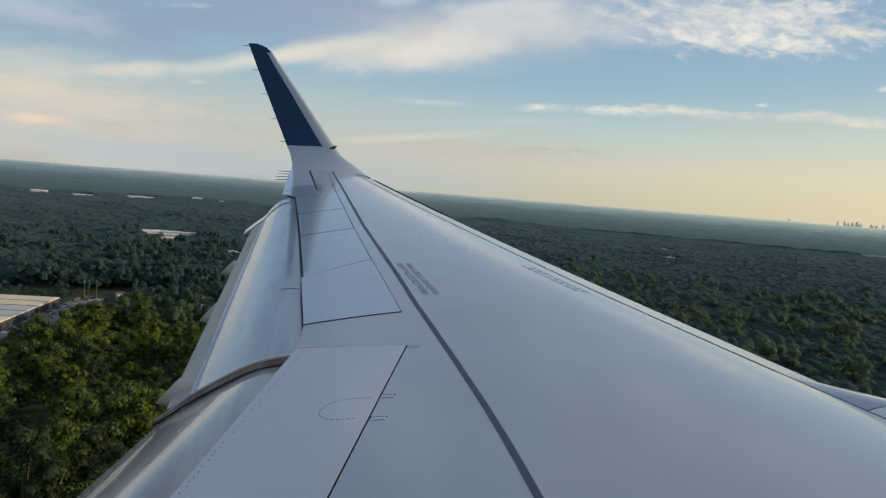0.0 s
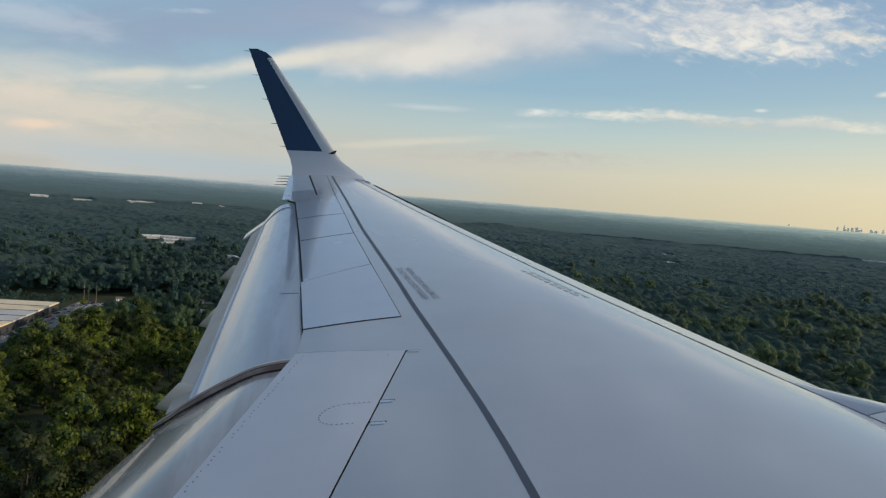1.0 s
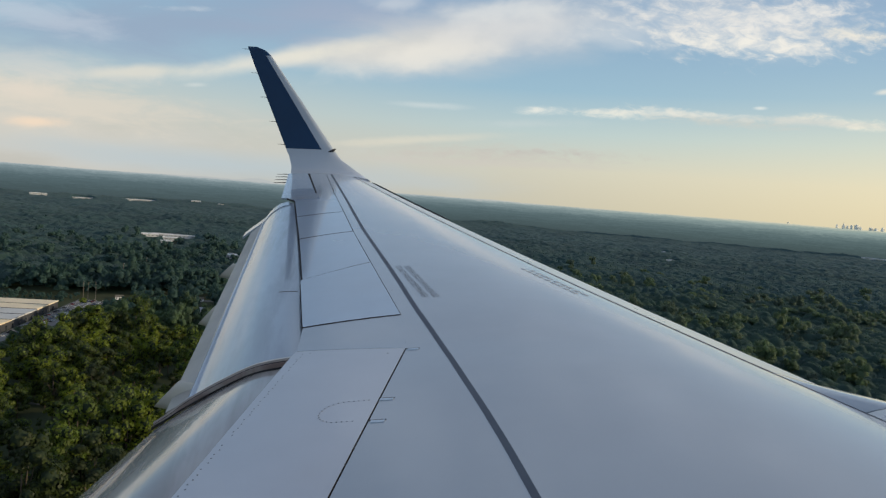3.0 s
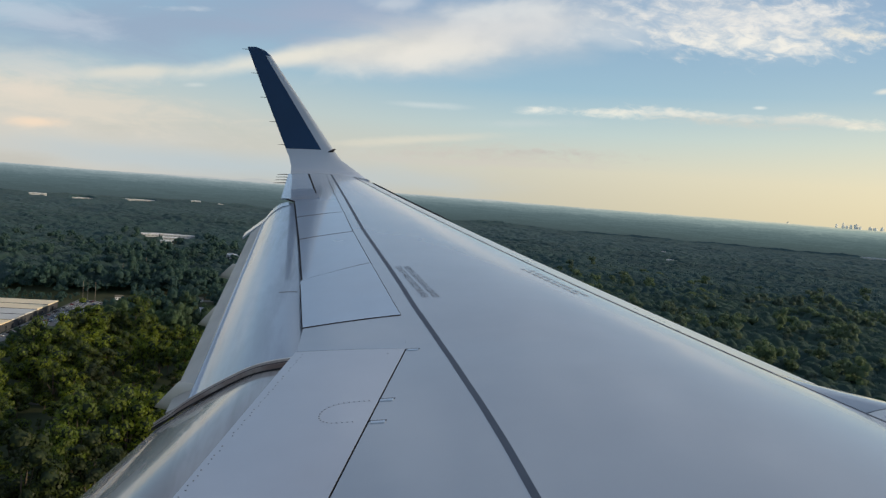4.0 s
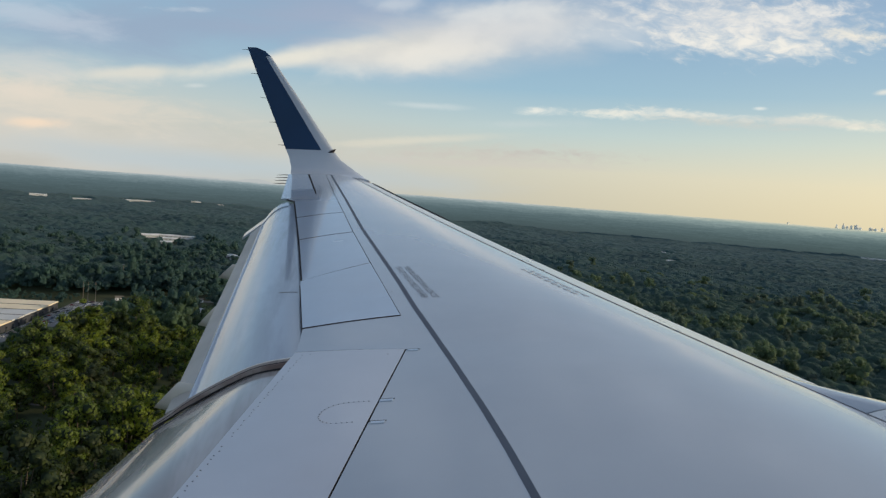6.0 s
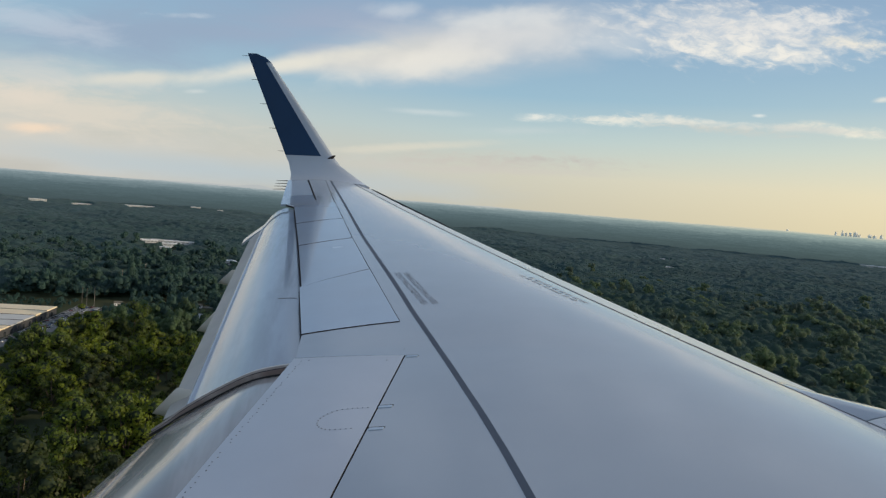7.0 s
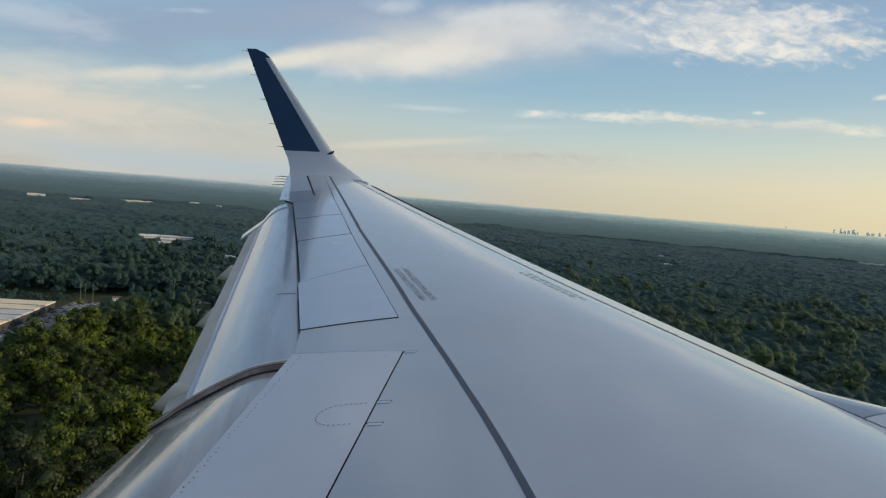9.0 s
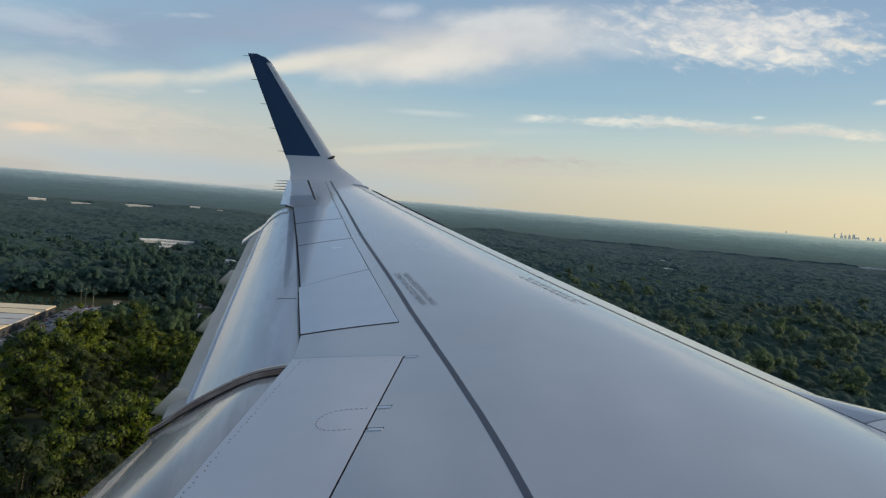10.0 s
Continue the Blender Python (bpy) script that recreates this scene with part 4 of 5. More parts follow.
def build_parking_lines():
    bm = bmesh.new()
    for x0 in (4.0, 12.5, 17.6, 26.0, 31.1, 39.5, 44.6, 53.0):
        for k in range(74):
            y = -30 + 3.4 * k
            if in_lot(x0 + 4.8, y):
                box(bm, x0, x0 + 4.8, y - 0.07, y + 0.07, 0.09, 0.115)
    ob = link_mesh("parking_lines", bm, M_PALE)
    ob.matrix_basis = SITE
    tagged(ob, "faded white parking bay lines", "markings", "", "stuff")


build_parking_lines()


def build_car(paint, name, m):
    car = thing("car", m, name + " saloon car parked in a marked bay", "car", "cars in the car park")
    bm = bmesh.new()
    side = [(-2.2, 0.35), (-2.25, 0.75), (-1.9, 0.88), (-1.15, 0.94), (0.95, 0.95), (2.0, 0.78), (2.2, 0.6), (2.15, 0.32)]
    l_ = [bm.verts.new((-0.88, y, z)) for y, z in side]
    r_ = [bm.verts.new((0.88, y, z)) for y, z in side]
    skin(bm, [l_, r_], True)
    bm.faces.new(l_[::-1])
    bm.faces.new(r_)
    body = part("body", bm, paint, car)
    bm = bmesh.new()
    v = box(bm, -0.80, 0.80, -1.75, 1.05, 0.90, 1.36)
    for i in (4, 5):
        v[i].co.y += 0.55
    for i in (6, 7):
        v[i].co.y -= 0.75
    for i in (4, 5, 6, 7):
        v[i].co.x *= 0.82
    part("windows", bm, M_DARKW, car, "dark glass")
    bm = bmesh.new()
    box(bm, -0.66, 0.66, -1.18, 0.28, 1.36, 1.42)
    part("roof", bm, paint, car)
    for x in (-0.8, 0.8):
        for y in (-1.35, 1.35):
            bm = bmesh.new()
            tube(bm, [(x - 0.1, y, 0.32), (x + 0.1, y, 0.32)], [0.32, 0.32], 10)
            part("wheel", bm, M_TYRE, car)
    return car


crng = random.Random(4)
first = {}
for x0 in (6.4, 14.9, 20.0, 28.4, 33.5, 41.9, 47.0, 55.4):
    for k in range(68):
        y = -26 + 3.4 * k
        if y > 214 or not in_lot(x0 + 3, y) or crng.random() < (0.52 if y > 40 else 0.80):
            continue
        i = crng.choice((0, 0, 1, 1, 2, 2, 3, 4))
        m = SITE @ pose(x0 + crng.uniform(-0.3, 0.3), y + 1.7, 0.10, 0, 0, 90 + crng.choice((0, 180)) + crng.uniform(-3, 3))
        if i in first:
            copy_thing(first[i], m)
        else:
            first[i] = build_car(M_CARS[i], CAR_COLOURS[i][0], m)


def build_pole(m, h, arm, label):
    p = thing("utility_pole", m, label, "pole", "poles")
    bm = bmesh.new()
    tube(bm, [(0, 0, -0.5), (0, 0, h * 0.5), (0, 0, h)], [0.28, 0.23, 0.16], 7)
    part("post", bm, M_WOOD, p)
    if arm:
        bm = bmesh.new()
        box(bm, -arm / 2, arm / 2, -0.12, 0.12, h - 1.3, h - 1.0)
        part("crossarm", bm, M_WOOD, p)
        for x in (-arm * 0.42, 0.35, arm * 0.42):
            bm = bmesh.new()
            tube(bm, [(x, 0, h - 1.0), (x, 0, h - 0.5)], [0.09, 0.06], 6)
            part("insulator", bm, M_PALE, p)


for x, y, h, a in ((-511, 780, 22, 0), (-521, 786, 22, 0), (-502, 781, 23, 0), (-462, 408, 17, 3.4), (-457, 412, 17, 3.4), (-410, 1957, 46, 0), (-513, 911, 40, 2.6), (-549, 916, 27, 2.6)):
    build_pole(pose(x, y, float(land(x, y)), 0, 0, 20), h, a, "weathered tall pole with a crossarm" if a else "tall plain pale pole in the clearing")


def build_house(m, wd, dp, h, walls, roof, label, windows=3):
    ho = thing("house", m, label, "house", "scattered buildings in the woods")
    bm = bmesh.new()
    box(bm, -wd / 2, wd / 2, -dp / 2, dp / 2, -0.3, h)
    part("wall", bm, walls, ho)
    bm = bmesh.new()
    e, rise = 0.5, dp * 0.28
    prof = [(-dp / 2 - e, h - 0.1), (0, h + rise), (dp / 2 + e, h - 0.1), (dp / 2 + e, h - 0.3), (-dp / 2 - e, h - 0.3)]
    a = [bm.verts.new((-wd / 2 - e, y, z)) for y, z in prof]
    b = [bm.verts.new((wd / 2 + e, y, z)) for y, z in prof]
    skin(bm, [a, b], True)
    bm.faces.new(a[::-1])
    bm.faces.new(b)
    part("roof", bm, roof, ho)
    for k in range(windows):
        x = -wd / 2 + wd * (k + 0.5) / windows
        bm = bmesh.new()
        box(bm, x - 0.6, x + 0.6, -dp / 2 - 0.06, -dp / 2 + 0.02, 1.0, min(2.4, h - 0.4))
        win = part("window", bm, M_DARKW, ho)
        bm = bmesh.new()
        box(bm, x - 0.75, x + 0.75, -dp / 2 - 0.12, -dp / 2 - 0.03, 0.9, 1.0)
        part("sill", bm, M_PALE, win)


HOUSES = [(-487, 806, 9, 30), (-462, 816, 8, -10), (-363, 775, 16, 15), (-398, 950, 20, 5), (-436, 826, 8, 40), (118, 777, 14, 0),
          (-640, 765, 12, 20), (-640, 790, 11, -30), (-420, 480, 13, 25), (-575, 935, 18, 10), (-28, 364, 12, 60), (277, 1287, 18, 10),
          (380, 1420, 15, 30), (480, 1190, 13, -10), (86, 767, 15, 20), (-404, 846, 9, 12), (-430, 858, 12, 22)]
for x, y, wd, a in HOUSES:
    build_house(pose(x, y, float(land(x, y)), 0, 0, a), wd, wd * 0.7, 3.4, M_PALE, M_SHINGLE if wd != 16 else M_ROOF_B, "pale-walled house with a gabled shingle roof among trees")


def build_block(name, m, wd, dp, h, label, storeys, roof=M_PALE):
    b_ = thing(name, m, label, "building", "far pale buildings")
    bm = bmesh.new()
    box(bm, -wd / 2, wd / 2, -dp / 2, dp / 2, -0.5, h)
    part("wall", bm, M_BUFF, b_)
    bm = bmesh.new()
    box(bm, -wd / 2 - 0.5, wd / 2 + 0.5, -dp / 2 - 0.5, dp / 2 + 0.5, h, h + 0.8)
    part("roof", bm, roof, b_)
    bm = bmesh.new()
    box(bm, -wd * 0.2, wd * 0.02, -dp * 0.2, dp * 0.2, h + 0.8, h + 2.2)
    part("roof_plant", bm, M_ROOF_B, b_)
    n = max(4, int(wd / 9))
    for s_ in range(storeys):
        for k in range(n):
            x = -wd / 2 + wd * (k + 0.5) / n
            z = h * (s_ + 0.45) / storeys
            bm = bmesh.new()
            box(bm, x - wd / n * 0.33, x + wd / n * 0.33, -dp / 2 - 0.08, -dp / 2 + 0.02, z, z + h / storeys * 0.15)
            part("window", bm, M_DARKW, b_)


BLOCKS = [(-903, 1665, 90, 10, 6.5, 28, 1), (-838, 1640, 70, 9, 6, 20, 1), (-872, 1566, 34, 10, 5.5, 30, 1), (-806, 1534, 46, 12, 5.5, 22, 1), (-788, 1478, 26, 10, 5, 14, 1),
          (-2330, 3150, 74, 26, 21, 34, 3), (-2010, 3520, 190, 22, 11, 30, 1), (-2230, 3340, 150, 18, 5, 32, 1),
          (-1760, 3610, 50, 24, 16, 26, 1), (-1640, 3640, 34, 18, 14, 30, 1),
          (-650, 1355, 34, 20, 9, 20, 1), (-561, 1312, 40, 18, 9, 4, 1), (-470, 1300, 30, 16, 8, 15, 1),
          (455, 2290, 60, 22, 10, -10, 1), (513, 2720, 60, 22, 12, -6, 1), (1690, 3690, 110, 30, 16, -20, 1)]
for x, y, wd, dp, h, a, st in BLOCKS:
    build_block("commercial_building", pose(x, y, float(land(x, y)) + 1.0, 0, 0, a), wd, dp, h, "long low pale building in a clearing in the woods", st)


M_LOT = material("pale_concrete", (0.34, 0.33, 0.31), 0.85, 0.0, 0.2, 0.1, 0.0, 0.0, (0.24, 0.23, 0.21), 0.02, 0.7, spec=0.2)
for x, y, wd, dp, h, a, st in [b for b in BLOCKS if b[1] < 1800]:
    flat_patch("lot", pose(x, y, float(land(x, y)) + 0.9, 0, 0, a), -wd * 0.6, wd * 0.6, -dp / 2 - 14, dp / 2 + 4, 0.05, M_LOT, "pale concrete lot round a low building", "lot")

for k in range(3):
    build_house(pose(74 + 9 * k, 285 + 4 * k, 0, 0, 0, 75), 44, 6, 3.2, M_WALL, M_ROOF_B, "long narrow shed with a dull metal roof", 6)


def build_tower(az, r, wd, top, steps):
    a = radians(az)
    t_ = thing("skyscraper", pose(r * math.sin(a), r * math.cos(a), 0, 0, 0, -az + 52), "hazy grey city tower on the horizon", "tower", "city skyline")
    z = 0
    for k in range(steps):
        q = 1 - 0.22 * k
        z1 = top * (0.86 + 0.14 * (k + 1) / steps) if steps > 1 else top
        bm = bmesh.new()
        box(bm, -wd / 2 * q, wd / 2 * q, -wd / 2 * q, wd / 2 * q, z, z1)
        part("tower_shaft", bm, M_TOWER, t_)
        z = z1
    bm = bmesh.new()
    box(bm, -wd * 0.12, wd * 0.12, -wd * 0.12, wd * 0.12, z, z + 4)
    part("roof_plant", bm, M_TOWER, t_)


for az, wd, top, st in ((19.05, 16, 170, 2), (22.14, 13, 183, 2), (22.55, 15, 196, 3), (22.78, 12, 178, 1), (23.02, 14, 184, 2), (23.34, 21, 190, 1), (23.6, 12, 174, 1),
                        (24.2, 17, 178, 1), (24.5, 20, 172, 1), (24.9, 18, 182, 2), (25.3, 16, 176, 1)):
    build_tower(az, R_FAR + 45, wd * 0.74, 155 + (top - 155) * 0.60, st)

# ---------------------------------------------------------------- trees
# gaps cleared towards the camera so houses and low buildings show
SIGHT_LINES = [(HOUSES[k][0] * q, HOUSES[k][1] * q, 6.5 + 0.45 * HOUSES[k][2]) for k in (0, 1, 2, 4, 15, 16) for q in (0.985, 0.97, 0.955, 0.94, 0.925)]
CLEAR = SIGHT_LINES + [(83, 290, 34), (-516, 784, 12), (-218, 352, 17), (-236, 366, 14)] + [(x, y, 6 + 0.6 * wd) for x, y, wd, _ in HOUSES] + [(x * 0.98, y * 0.98, 7 + 0.6 * wd) for x, y, wd, _ in HOUSES] \
    + [(b[0] * q, b[1] * q, min(b[2] * 0.55, 50)) for b in BLOCKS if b[1] < 2000 for q in (1.0, 0.978, 0.956, 0.934)] \
    + [(b[0] * q, b[1] * q, b[2] * 0.34) for b in BLOCKS if b[1] >= 2000 for q in (1.0, 0.988)]


def open_ground(x, y):
    """Whether a place is free of trees: lots, roads, house plots, fields and the camera's sight lines to buildings."""
    dx, dy = x + 468, y - 581
    lx, ly = dx * 0.9617 + dy * 0.2740, -dx * 0.2740 + dy * 0.9617
    out = (lx > -84) & (lx < np.clip(8 + (ly + 66) * 0.215, 8, 80)) & (ly > -200) & (ly < np.where(lx < 2, 152, 226))
    out |= (lx > 6) & (lx < 80) & (ly > 222) & (ly < 236)
    rx, ry = (x + 440) * 0.940 + (y - 838) * 0.342, -(x + 440) * 0.342 + (y - 838) * 0.940
    out |= (ry > -7) & (ry < 8) & (rx > -90) & (rx < 260)
    for cx, cy, cr in CLEAR:
        out |= (x - cx) ** 2 + (y - cy) ** 2 < cr * cr * 0.9
    return out


def growth(x, y):
    """Trees are scaled down beside the car park so that the camera sees over them."""
    dx, dy = x + 468, y - 581
    lx, ly = dx * 0.9617 + dy * 0.2740, -dx * 0.2740 + dy * 0.9617
    d = np.clip((lx - 8 - np.clip((ly + 66) * 0.21, 0, 70)) / 70, 0, 1)
    d = np.maximum(d, 1 - np.clip((ly + 250) / 90, 0, 1))
    return np.where(ly < 215, 0.36 + 0.64 * d, 1.0)


def leafy(r, lobes, per_lobe, size, radius, height, base, spread=1.0, tilt=0.45, flat=0.0, size_range=(0.30, 0.46)):
    """Lobes of leaf clumps: their vertices, faces, and the lobes themselves."""
    verts, faces, balls = [], [], []
    for k in range(lobes):
        a = r.uniform(0, math.tau)
        d = radius * spread * math.sqrt(r.uniform(0.02, 1)) * (1.02 - size_range[0])
        h = base + (height - base) * (0.22 + 0.66 * r.uniform() * (1 - 0.35 * (d / radius) ** 2))
        lr = radius * r.uniform(*size_range)
        if k == 0:
            d, h = radius * 0.1, height - lr * 0.8
        c = np.array((d * math.cos(a), d * math.sin(a), h))
        balls.append((c, lr))
        nrm = r.normal(size=(per_lobe, 3))
        nrm[:, 2] = np.abs(nrm[:, 2]) * 1.1 - 0.45 + flat
        nrm /= np.linalg.norm(nrm, axis=1)[:, None]
        p = c + nrm * lr * r.uniform(0.82, 1.12, (per_lobe, 1)) * np.array((1, 1, 0.85))
        n2 = nrm + r.normal(size=(per_lobe, 3)) * tilt
        n2 /= np.linalg.norm(n2, axis=1)[:, None]
        t1 = np.cross(n2, r.normal(size=(per_lobe, 3)))
        t1 /= np.linalg.norm(t1, axis=1)[:, None]
        t2 = np.cross(n2, t1)
        s = size * r.uniform(0.6, 1.35, (per_lobe, 1))
        i0 = sum(len(v) for v in verts)
        q = np.stack((p - t1 * s, p - t2 * s * 0.8 - n2 * s * 0.25, p + t1 * s, p + t2 * s * 0.8 - n2 * s * 0.25), 1).reshape(-1, 3)
        verts.append(q)
        faces.append(np.arange(per_lobe * 4).reshape(-1, 4) + i0)
    return np.concatenate(verts), np.concatenate(faces), balls


def mesh_from(name, verts, quads, mats, slots=None, tris=None):
    me = bpy.data.meshes.new(name)
    nq = len(quads)
    nt = 0 if tris is None else len(tris)
    me.vertices.add(len(verts))
    me.vertices.foreach_set("co", np.asarray(verts, np.float32).ravel())
    me.loops.add(nq * 4 + nt * 3)
    loops = np.asarray(quads).ravel() if not nt else np.concatenate((np.asarray(quads).ravel(), np.asarray(tris).ravel()))
    me.loops.foreach_set("vertex_index", loops.astype(np.int32))
    me.polygons.add(nq + nt)
    start = np.concatenate((np.arange(nq) * 4, nq * 4 + np.arange(nt) * 3)).astype(np.int32)
    me.polygons.foreach_set("loop_start", start)
    me.polygons.foreach_set("loop_total", np.concatenate((np.full(nq, 4), np.full(nt, 3))).astype(np.int32))
    for m in mats:
        me.materials.append(m)
    if slots is not None:
        me.polygons.foreach_set("material_index", np.asarray(slots, np.int32))
    me.polygons.foreach_set("use_smooth", np.ones(nq + nt, bool))
    me.update(calc_edges=True)
    return me


ICO_V = None


def ico():
    global ICO_V
    if ICO_V is None:
        bm = bmesh.new()
        bmesh.ops.create_icosphere(bm, subdivisions=1, radius=1)
        ICO_V = (np.array([v.co[:] for v in bm.verts]), np.array([[v.index for v in f.verts] for f in bm.faces]))
        bm.free()
    return ICO_V


def build_tree(k):
    r = np.random.default_rng(100 + k)
    height, radius = r.uniform(16, 28), r.uniform(6.4, 11.0)
    base = height * 0.17
    v, f, balls = leafy(r, int(r.integers(20, 26)), 96, 0.44, radius, height, base, tilt=0.30, size_range=(0.20, 0.36))
    iv, it = ico()
    tv, tt = [], []
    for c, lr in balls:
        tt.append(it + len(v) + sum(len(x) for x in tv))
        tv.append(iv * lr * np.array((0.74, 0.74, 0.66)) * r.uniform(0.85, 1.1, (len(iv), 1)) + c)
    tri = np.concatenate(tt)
    crown = mesh_from("crown", np.concatenate([v] + tv), f, [M_LEAF, M_CORE_SHADE], np.concatenate((np.zeros(len(f)), np.ones(len(tri)))), tri)
    tree = thing("broadleaf_tree", pose(0, 0, 0), "broadleaf tree with a clumpy green crown in the wood", "tree", "near woodland trees")
    ob = new("crown", crown)
    ob.parent = tree
    bm = bmesh.new()
    tube(bm, [(0, 0, -0.6), (0.1, 0, base), (0.2, 0.1, height * 0.72)], [0.42, 0.30, 0.12], 7)
    for c, lr in balls[1:6]:
        z0 = base * 0.9 + 0.3 * (c[2] - base) * 0.5
        tube(bm, [(0.1, 0, z0), (c[0] * 0.5, c[1] * 0.5, (z0 + c[2]) / 2 + 0.4), (c[0] * 0.9, c[1] * 0.9, c[2])], [0.2, 0.13, 0.05], 5)
    part("trunk", bm, M_BARK, tree)
    return tree


def scatter(step, x0, x1, y0, y1, jitter=0.42, seed=0):
    r = np.random.default_rng(seed)
    gx, gy = np.meshgrid(np.arange(x0, x1, step), np.arange(y0, y1, step))
    gx = gx.ravel() + r.uniform(-jitter, jitter, gx.size) * step
    gy = gy.ravel() + r.uniform(-jitter, jitter, gy.size) * step
    keep = ~open_ground(gx, gy)
    return gx[keep], gy[keep]


# the strip of wood that the aircraft passes nearest
def near_wood(x, y):
    """The wedge of wood that shows past the inboard flap."""
    return (x < -0.48 * y) & (x > -0.86 * y) & (np.hypot(x, y) > 300) & (np.hypot(x, y) < 660)


nx, ny = scatter(14.6, -560, -120, 230, 620, seed=3)
inside = near_wood(nx, ny)
nx, ny = nx[inside], ny[inside]
order = np.argsort(nx ** 2 + ny ** 2)[:240]
templates = [build_tree(k) for k in range(8)]
trng = np.random.default_rng(11)
for i, j in enumerate(order):
    m = pose(nx[j], ny[j], 0, 0, 0, trng.uniform(0, 360))
    stand = math.sin(nx[j] / 21 + 1.4 * math.sin(ny[j] / 33)) * math.sin(ny[j] / 26 + 0.8 * math.sin(nx[j] / 41))
    sc = (0.94 + 0.54 * stand) * trng.choice((0.7, 0.85, 1.0, 1.15, 1.3)) * trng.uniform(0.92, 1.08) * float(growth(nx[j], ny[j]))
    if i < 8:
        templates[i].matrix_basis = m @ Matrix.Scale(sc, 4)
    else:
        ob = copy_thing(templates[trng.integers(8)], m)
        ob.scale = (sc, sc, sc * trng.uniform(0.85, 1.15))


def woods(name, pts, kinds, leaf, core, label, scale=(0.75, 1.25), tall=(0.75, 1.2), lift=0.0, seed=1):
    """Many trees in one mesh: kinds are (verts, quads, tris) of single crowns."""
    r = np.random.default_rng(seed)
    vs, qs, ts, n = [], [], [], 0
    pick = r.integers(0, len(kinds), len(pts[0]))
    for k, (kv, kq, kt) in enumerate(kinds):
        sel = pick == k
        m = int(sel.sum())
        if not m:
            continue
        a = r.uniform(0, math.tau, m)
        s = r.uniform(*scale, m) * growth(pts[0][sel], pts[1][sel])
        ca_, sa = np.cos(a)[:, None] * s[:, None], np.sin(a)[:, None] * s[:, None]
        x = kv[:, 0] * ca_ - kv[:, 1] * sa + pts[0][sel][:, None]
        y = kv[:, 0] * sa + kv[:, 1] * ca_ + pts[1][sel][:, None]
        px_, py_ = pts[0][sel], pts[1][sel]
        roll = 1 + 0.42 * np.sin(px_ / 61 + 1.3 * np.sin(py_ / 97)) * np.sin(py_ / 83 + 0.9 * np.sin(px_ / 130))
        if tall:
            roll = roll * s * r.uniform(*tall, m)
        else:    # a closed canopy of even height
            roll = 1 + (roll - 1) * 0.7 + r.uniform(-0.10, 0.16, m)
        z = kv[:, 2] * roll[:, None] + lift + land(px_, py_)[:, None]
        vs.append(np.stack((x, y, z), 2).reshape(-1, 3))
        off = (np.arange(m) * len(kv))[:, None, None] + n
        qs.append((kq[None] + off).reshape(-1, 4))
        ts.append((kt[None] + off).reshape(-1, 3))
        n += m * len(kv)
    quads, tris = np.concatenate(qs), np.concatenate(ts)
    me = mesh_from(name, np.concatenate(vs), quads, [leaf, core], np.concatenate((np.zeros(len(quads)), np.ones(len(tris)))), tris)
    tagged(new(name, me), label, "woods", "", "stuff")


def lobes_of(r, balls, squash, n0):
    """Rounded uneven leaf masses, open below."""
    iv, it = ico()
    it = it[(iv[it][:, :, 2].min(1) > -0.95)]
    vs, ts = [], []
    for c, lr in balls:
        vs.append(iv * lr * np.array((1, 1, squash)) * r.uniform(0.86, 1.12, (len(iv), 1)) + c)
        ts.append(it + n0)
        n0 += len(iv)
    return np.concatenate(vs), np.concatenate(ts)


def near_kind(k):
    r = np.random.default_rng(700 + k)
    h, rad = r.uniform(15, 25), r.uniform(6.0, 9.5)
    v, f, balls = leafy(r, 9, 28, 1.0, rad, h, h * 0.16, 1.0, 0.24, 0.28)
    lv, lt = lobes_of(r, [(c, lr * 0.9) for c, lr in balls], 0.82, len(v))
    return np.concatenate((v, lv)), f, lt


def mid_kind(k):
    r = np.random.default_rng(300 + k)
    h, rad = r.uniform(16, 20), r.uniform(7.5, 10.0)
    v, f, balls = leafy(r, 5, 15, 1.35, rad * 1.15, h * 1.03, h * 0.45, 1.0, 0.5, 0.4)
    lv, lt = lobes_of(r, [(c, lr * 0.92) for c, lr in balls], 0.8, len(v))
    return np.concatenate((v, lv)), f, lt


def far_kind(k):
    r = np.random.default_rng(500 + k)
    h, rad = r.uniform(15, 18), r.uniform(10.0, 13.0)
    v, f, balls = leafy(r, 3, 1, 1.2, rad, h, h * 0.8, 1.15, 0.1, 1.0)
    balls = [(c, lr * 1.5) for c, lr in balls]
    lv, lt = lobes_of(r, balls, 0.45, len(v))
    return np.concatenate((v, lv)), f, lt


def polar(x, y):
    return np.degrees(np.arctan2(x, y)), np.hypot(x, y)


near_kinds = [near_kind(k) for k in range(7)]
mid_kinds, far_kinds = [mid_kind(k) for k in range(7)], [far_kind(k) for k in range(7)]
# middle distance, seen behind the flaps and ahead of the leading edge
x, y = scatter(13.2, -1000, 800, 180, 1050, seed=21)
az, r_ = polar(x, y)
edge = np.random.default_rng(31).uniform(900, 1060, r_.size)
keep = (r_ > 240) & (r_ < edge) & ((az < -6) | (edge > 1032)) & (((az < -16) & (az > -47)) | ((az > -2) & (az < 32) & (r_ > 560)))
keep &= ~near_wood(x, y)
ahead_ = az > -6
# nearer woods get greener leaves, further ones the haze-blued colour
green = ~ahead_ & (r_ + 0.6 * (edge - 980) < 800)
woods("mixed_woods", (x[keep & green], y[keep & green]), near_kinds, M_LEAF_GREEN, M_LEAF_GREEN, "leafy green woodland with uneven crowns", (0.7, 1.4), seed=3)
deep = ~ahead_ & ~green
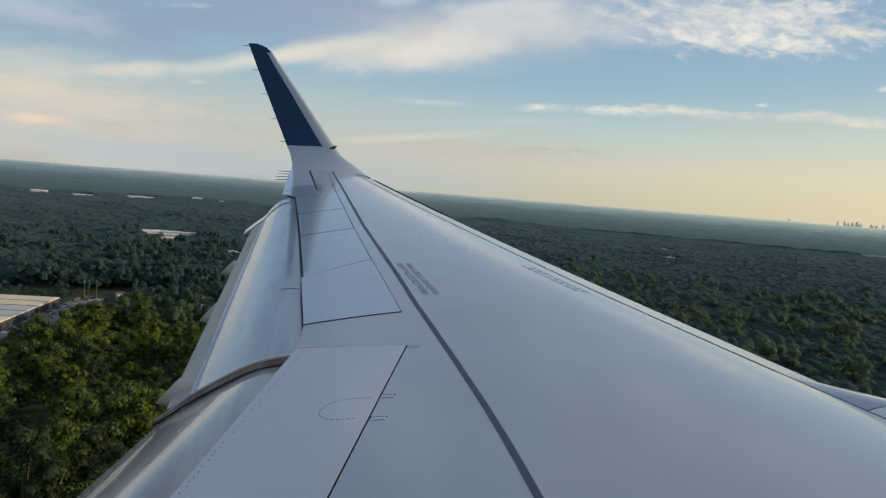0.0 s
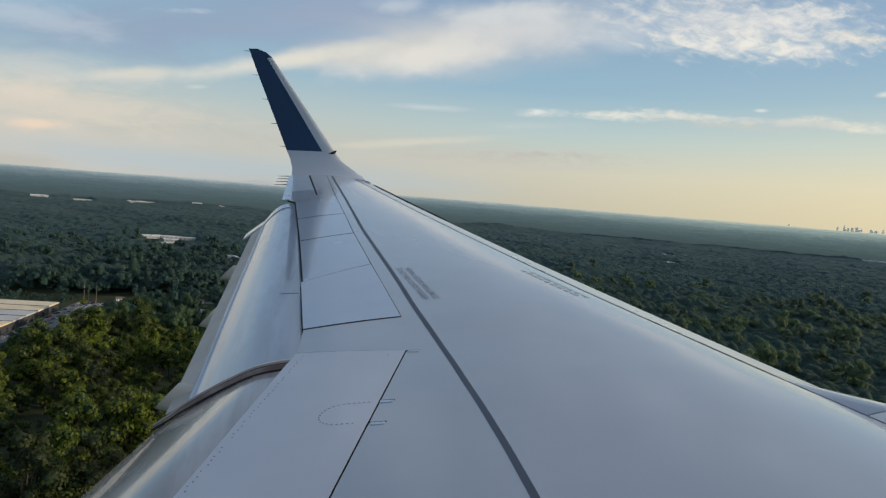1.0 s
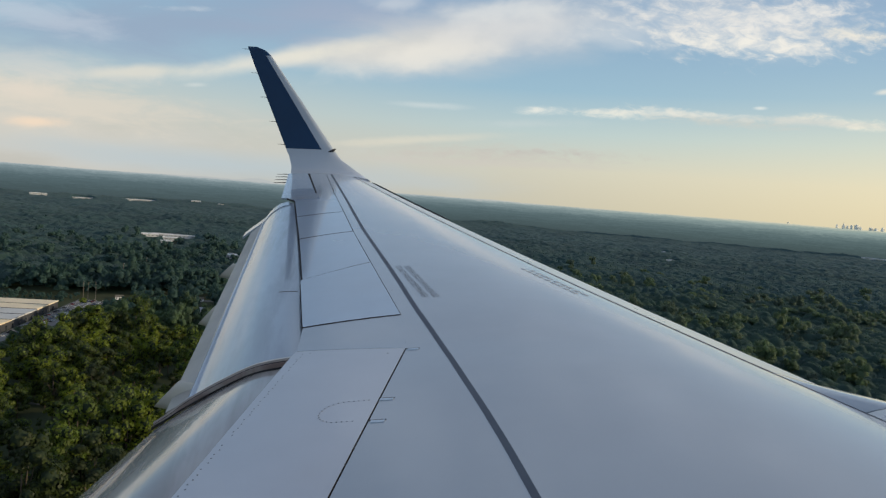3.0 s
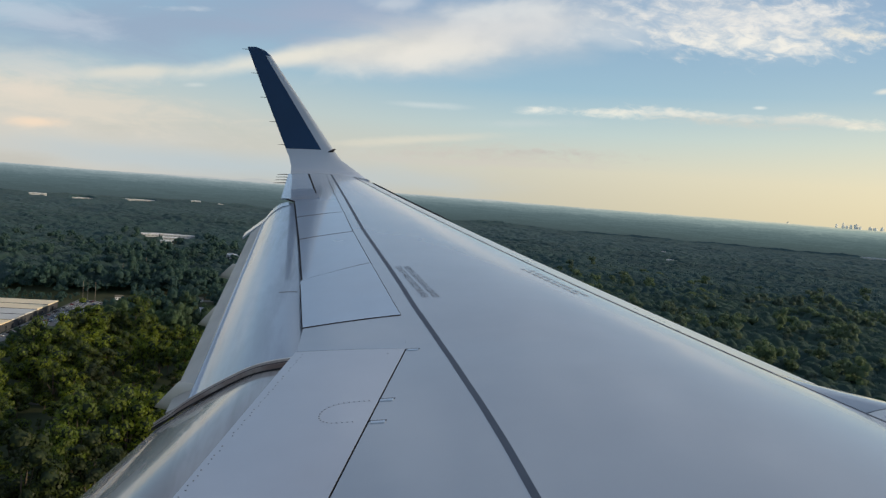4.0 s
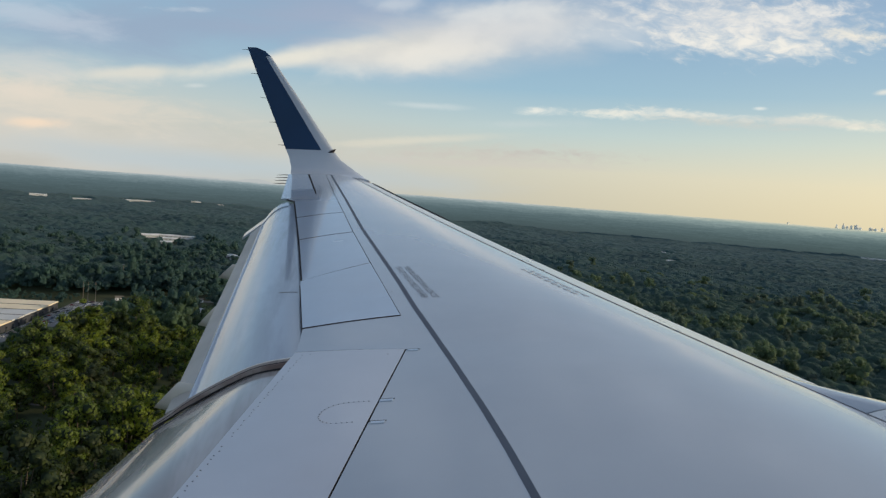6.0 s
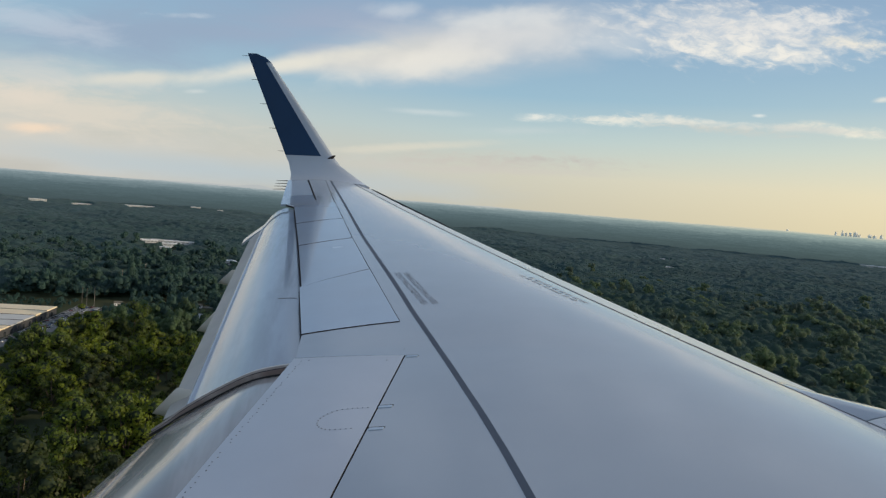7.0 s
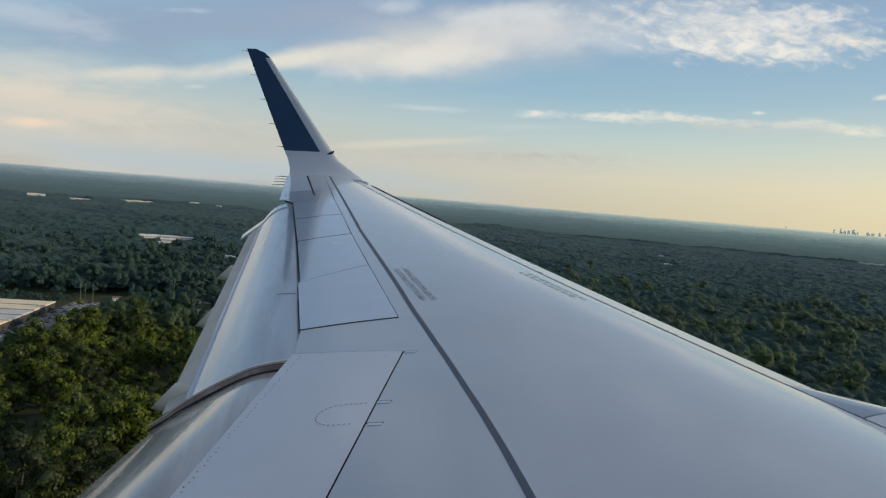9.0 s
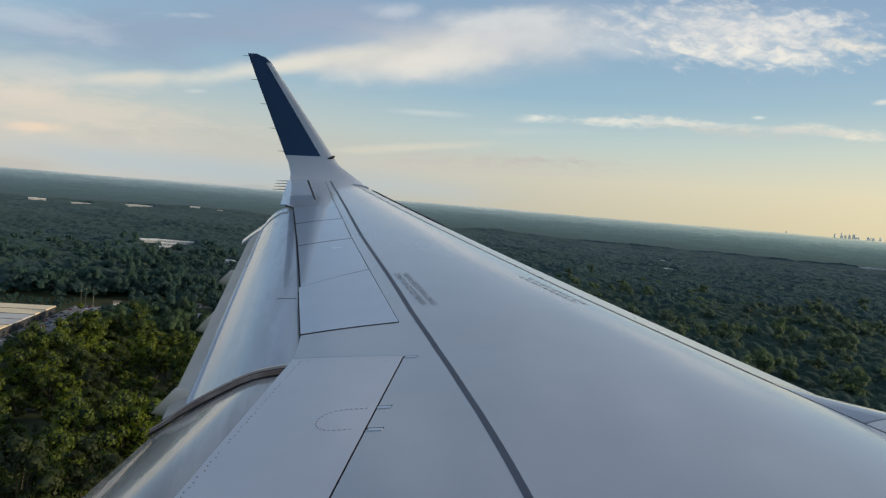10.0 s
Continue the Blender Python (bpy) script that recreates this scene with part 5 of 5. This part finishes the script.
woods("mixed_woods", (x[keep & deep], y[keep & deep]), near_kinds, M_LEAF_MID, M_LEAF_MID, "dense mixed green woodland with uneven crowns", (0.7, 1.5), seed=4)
woods("paled_woods", (x[keep & ahead_], y[keep & ahead_]), near_kinds, M_LEAF_PALED, M_LEAF_PALED, "green woodland with uneven crowns, leaves lightened for haze", (0.85, 1.6), seed=14)
x, y = scatter(20.0, -1450, 1100, 500, 1800, seed=25)
az, r_ = polar(x, y)
pick = np.random.default_rng(32)
edge, thin = pick.uniform(1300, 1750, r_.size), pick.uniform(0, 1, r_.size)
keep = (r_ > 900 + 60 * thin) & (r_ < edge) & (az > -47) & (az < 31) & ((az < -15) | (az > -4))
ahead_ = az > -6
keep &= ~ahead_ | (thin > 0.8)
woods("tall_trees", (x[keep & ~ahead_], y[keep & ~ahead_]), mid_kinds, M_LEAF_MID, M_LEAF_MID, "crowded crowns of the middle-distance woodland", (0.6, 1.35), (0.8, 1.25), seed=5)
woods("paled_woods", (x[keep & ahead_], y[keep & ahead_]), mid_kinds, M_LEAF_PALED, M_LEAF_PALED, "woodland crowns further off, leaves lightened for haze", (0.8, 1.5), (0.8, 1.15), seed=15)


def canopy():
    """The closed roof of the far woods: domed crowns of many sizes, crowded together, with gaps and clearings."""
    r = np.random.default_rng(77)
    cell, n = 11.0, 512
    jx, jy, hh, rr = r.uniform(-0.42, 0.42, (n, n)), r.uniform(-0.42, 0.42, (n, n)), r.uniform(0, 1, (n, n)) ** 1.6, r.uniform(0.75, 1.35, (n, n))
    a = np.radians(np.arange(-45.5, 32.6, 0.17))
    rad = 600 * np.exp(np.arange(0, math.log(4285 / 600), 0.0027))
    rg, ag = np.meshgrid(rad, a, indexing="ij")
    x, y = rg * np.sin(ag), rg * np.cos(ag)
    x, y = x + r.uniform(-0.4, 0.4, x.shape), y + r.uniform(-0.4, 0.4, y.shape)
    ix, iy = np.floor(x / cell).astype(int), np.floor(y / cell).astype(int)
    top = np.zeros_like(x)
    for i in (-1, 0, 1):
        for j in (-1, 0, 1):
            u, v = (ix + i) % n, (iy + j) % n
            d2 = (x - (ix + i + 0.5 + jx[u, v]) * cell) ** 2 + (y - (iy + j + 0.5 + jy[u, v]) * cell) ** 2
            top = np.maximum(top, (7.5 + 7.5 * hh[u, v]) * np.sqrt(np.clip(1 - d2 / (10.5 * rr[u, v]) ** 2, 0, 1)))
    stand = 1 + 0.24 * np.sin(x / 73 + 1.7 * np.sin(y / 117)) * np.sin(y / 91 + 1.3 * np.sin(x / 140)) + 0.2 * np.sin(x / 29 + 2 * np.sin(y / 47)) * np.sin(y / 37 + x / 210)
    z = land(x, y) + np.where(open_ground(x, y), -1.0, (3.5 + top * np.where((ag > -0.14) & (rg < 1500), 1.1, 0.92)) * stand + r.normal(0, 0.35, x.shape))
    nr, na = x.shape
    k = np.arange(nr * na).reshape(nr, na)
    quads = np.stack((k[:-1, :-1], k[:-1, 1:], k[1:, 1:], k[1:, :-1]), 2).reshape(-1, 4)
    rq, aq = rg[:-1, :-1].reshape(-1), np.degrees(ag[:-1, :-1].reshape(-1))
    # leaf colour changes with distance, which paints the haze
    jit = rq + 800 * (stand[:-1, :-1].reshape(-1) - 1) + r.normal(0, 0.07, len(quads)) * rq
    haze_side = aq > -8
    slot = np.where(jit > 2700, 3, np.where(jit > 1500, 2, np.where(haze_side, 1, 0)))
    solid = rq > np.where(haze_side, 640, 1010) + 70 * (stand[:-1, :-1].reshape(-1) - 1)
    verts, faces, slots = [np.stack((x, y, z), 2).reshape(-1, 3)], [quads[solid][:, ::-1]], [slot[solid]]
    # leaf sprays standing on the nearer crowns
    near = np.nonzero(solid & (r.uniform(0, 1, len(rq)) < np.clip((2350 - rq) / 1250, 0, 1)) & ~open_ground(x, y)[:-1, :-1].reshape(-1))[0]
    p = verts[0][quads[near][:, 0]] + r.normal(0, 0.5, (len(near), 3)) + (0, 0, 0.5)
    n2 = r.normal(size=(len(near), 3)) * 0.40 + (0, 0, 0.9)
    n2 /= np.linalg.norm(n2, axis=1)[:, None]
    t1 = np.cross(n2, r.normal(size=(len(near), 3)))
    t1 /= np.linalg.norm(t1, axis=1)[:, None]
    t2, size = np.cross(n2, t1), (0.0008 * rq[near] * r.uniform(0.6, 1.4, len(near)))[:, None]
    verts.append(np.stack((p - t1 * size, p - t2 * size * 0.8 - n2 * size * 0.25, p + t1 * size, p + t2 * size * 0.8 - n2 * size * 0.25), 1).reshape(-1, 3))
    faces.append(np.arange(len(near) * 4).reshape(-1, 4) + nr * na)
    slots.append(slot[near])
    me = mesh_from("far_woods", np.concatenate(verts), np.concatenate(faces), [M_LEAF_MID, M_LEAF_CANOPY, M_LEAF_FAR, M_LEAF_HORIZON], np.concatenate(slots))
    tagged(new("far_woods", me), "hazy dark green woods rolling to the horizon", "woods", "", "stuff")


canopy()
# thinner cover for the ground under the wing and behind
x, y = scatter(52.0, -1500, 1500, -1200, 1500, seed=23)
az, r_ = polar(x, y)
keep = (r_ < 1500) & ~(((az < -16) & (az > -44)) | ((az > -2) & (az < 32) & (r_ > 560)))
woods("woods", (x[keep], y[keep]), far_kinds, M_LEAF_MID, M_CORE_SHADE, "dense green woods below the aircraft", (2.3, 3.4), None, seed=8)
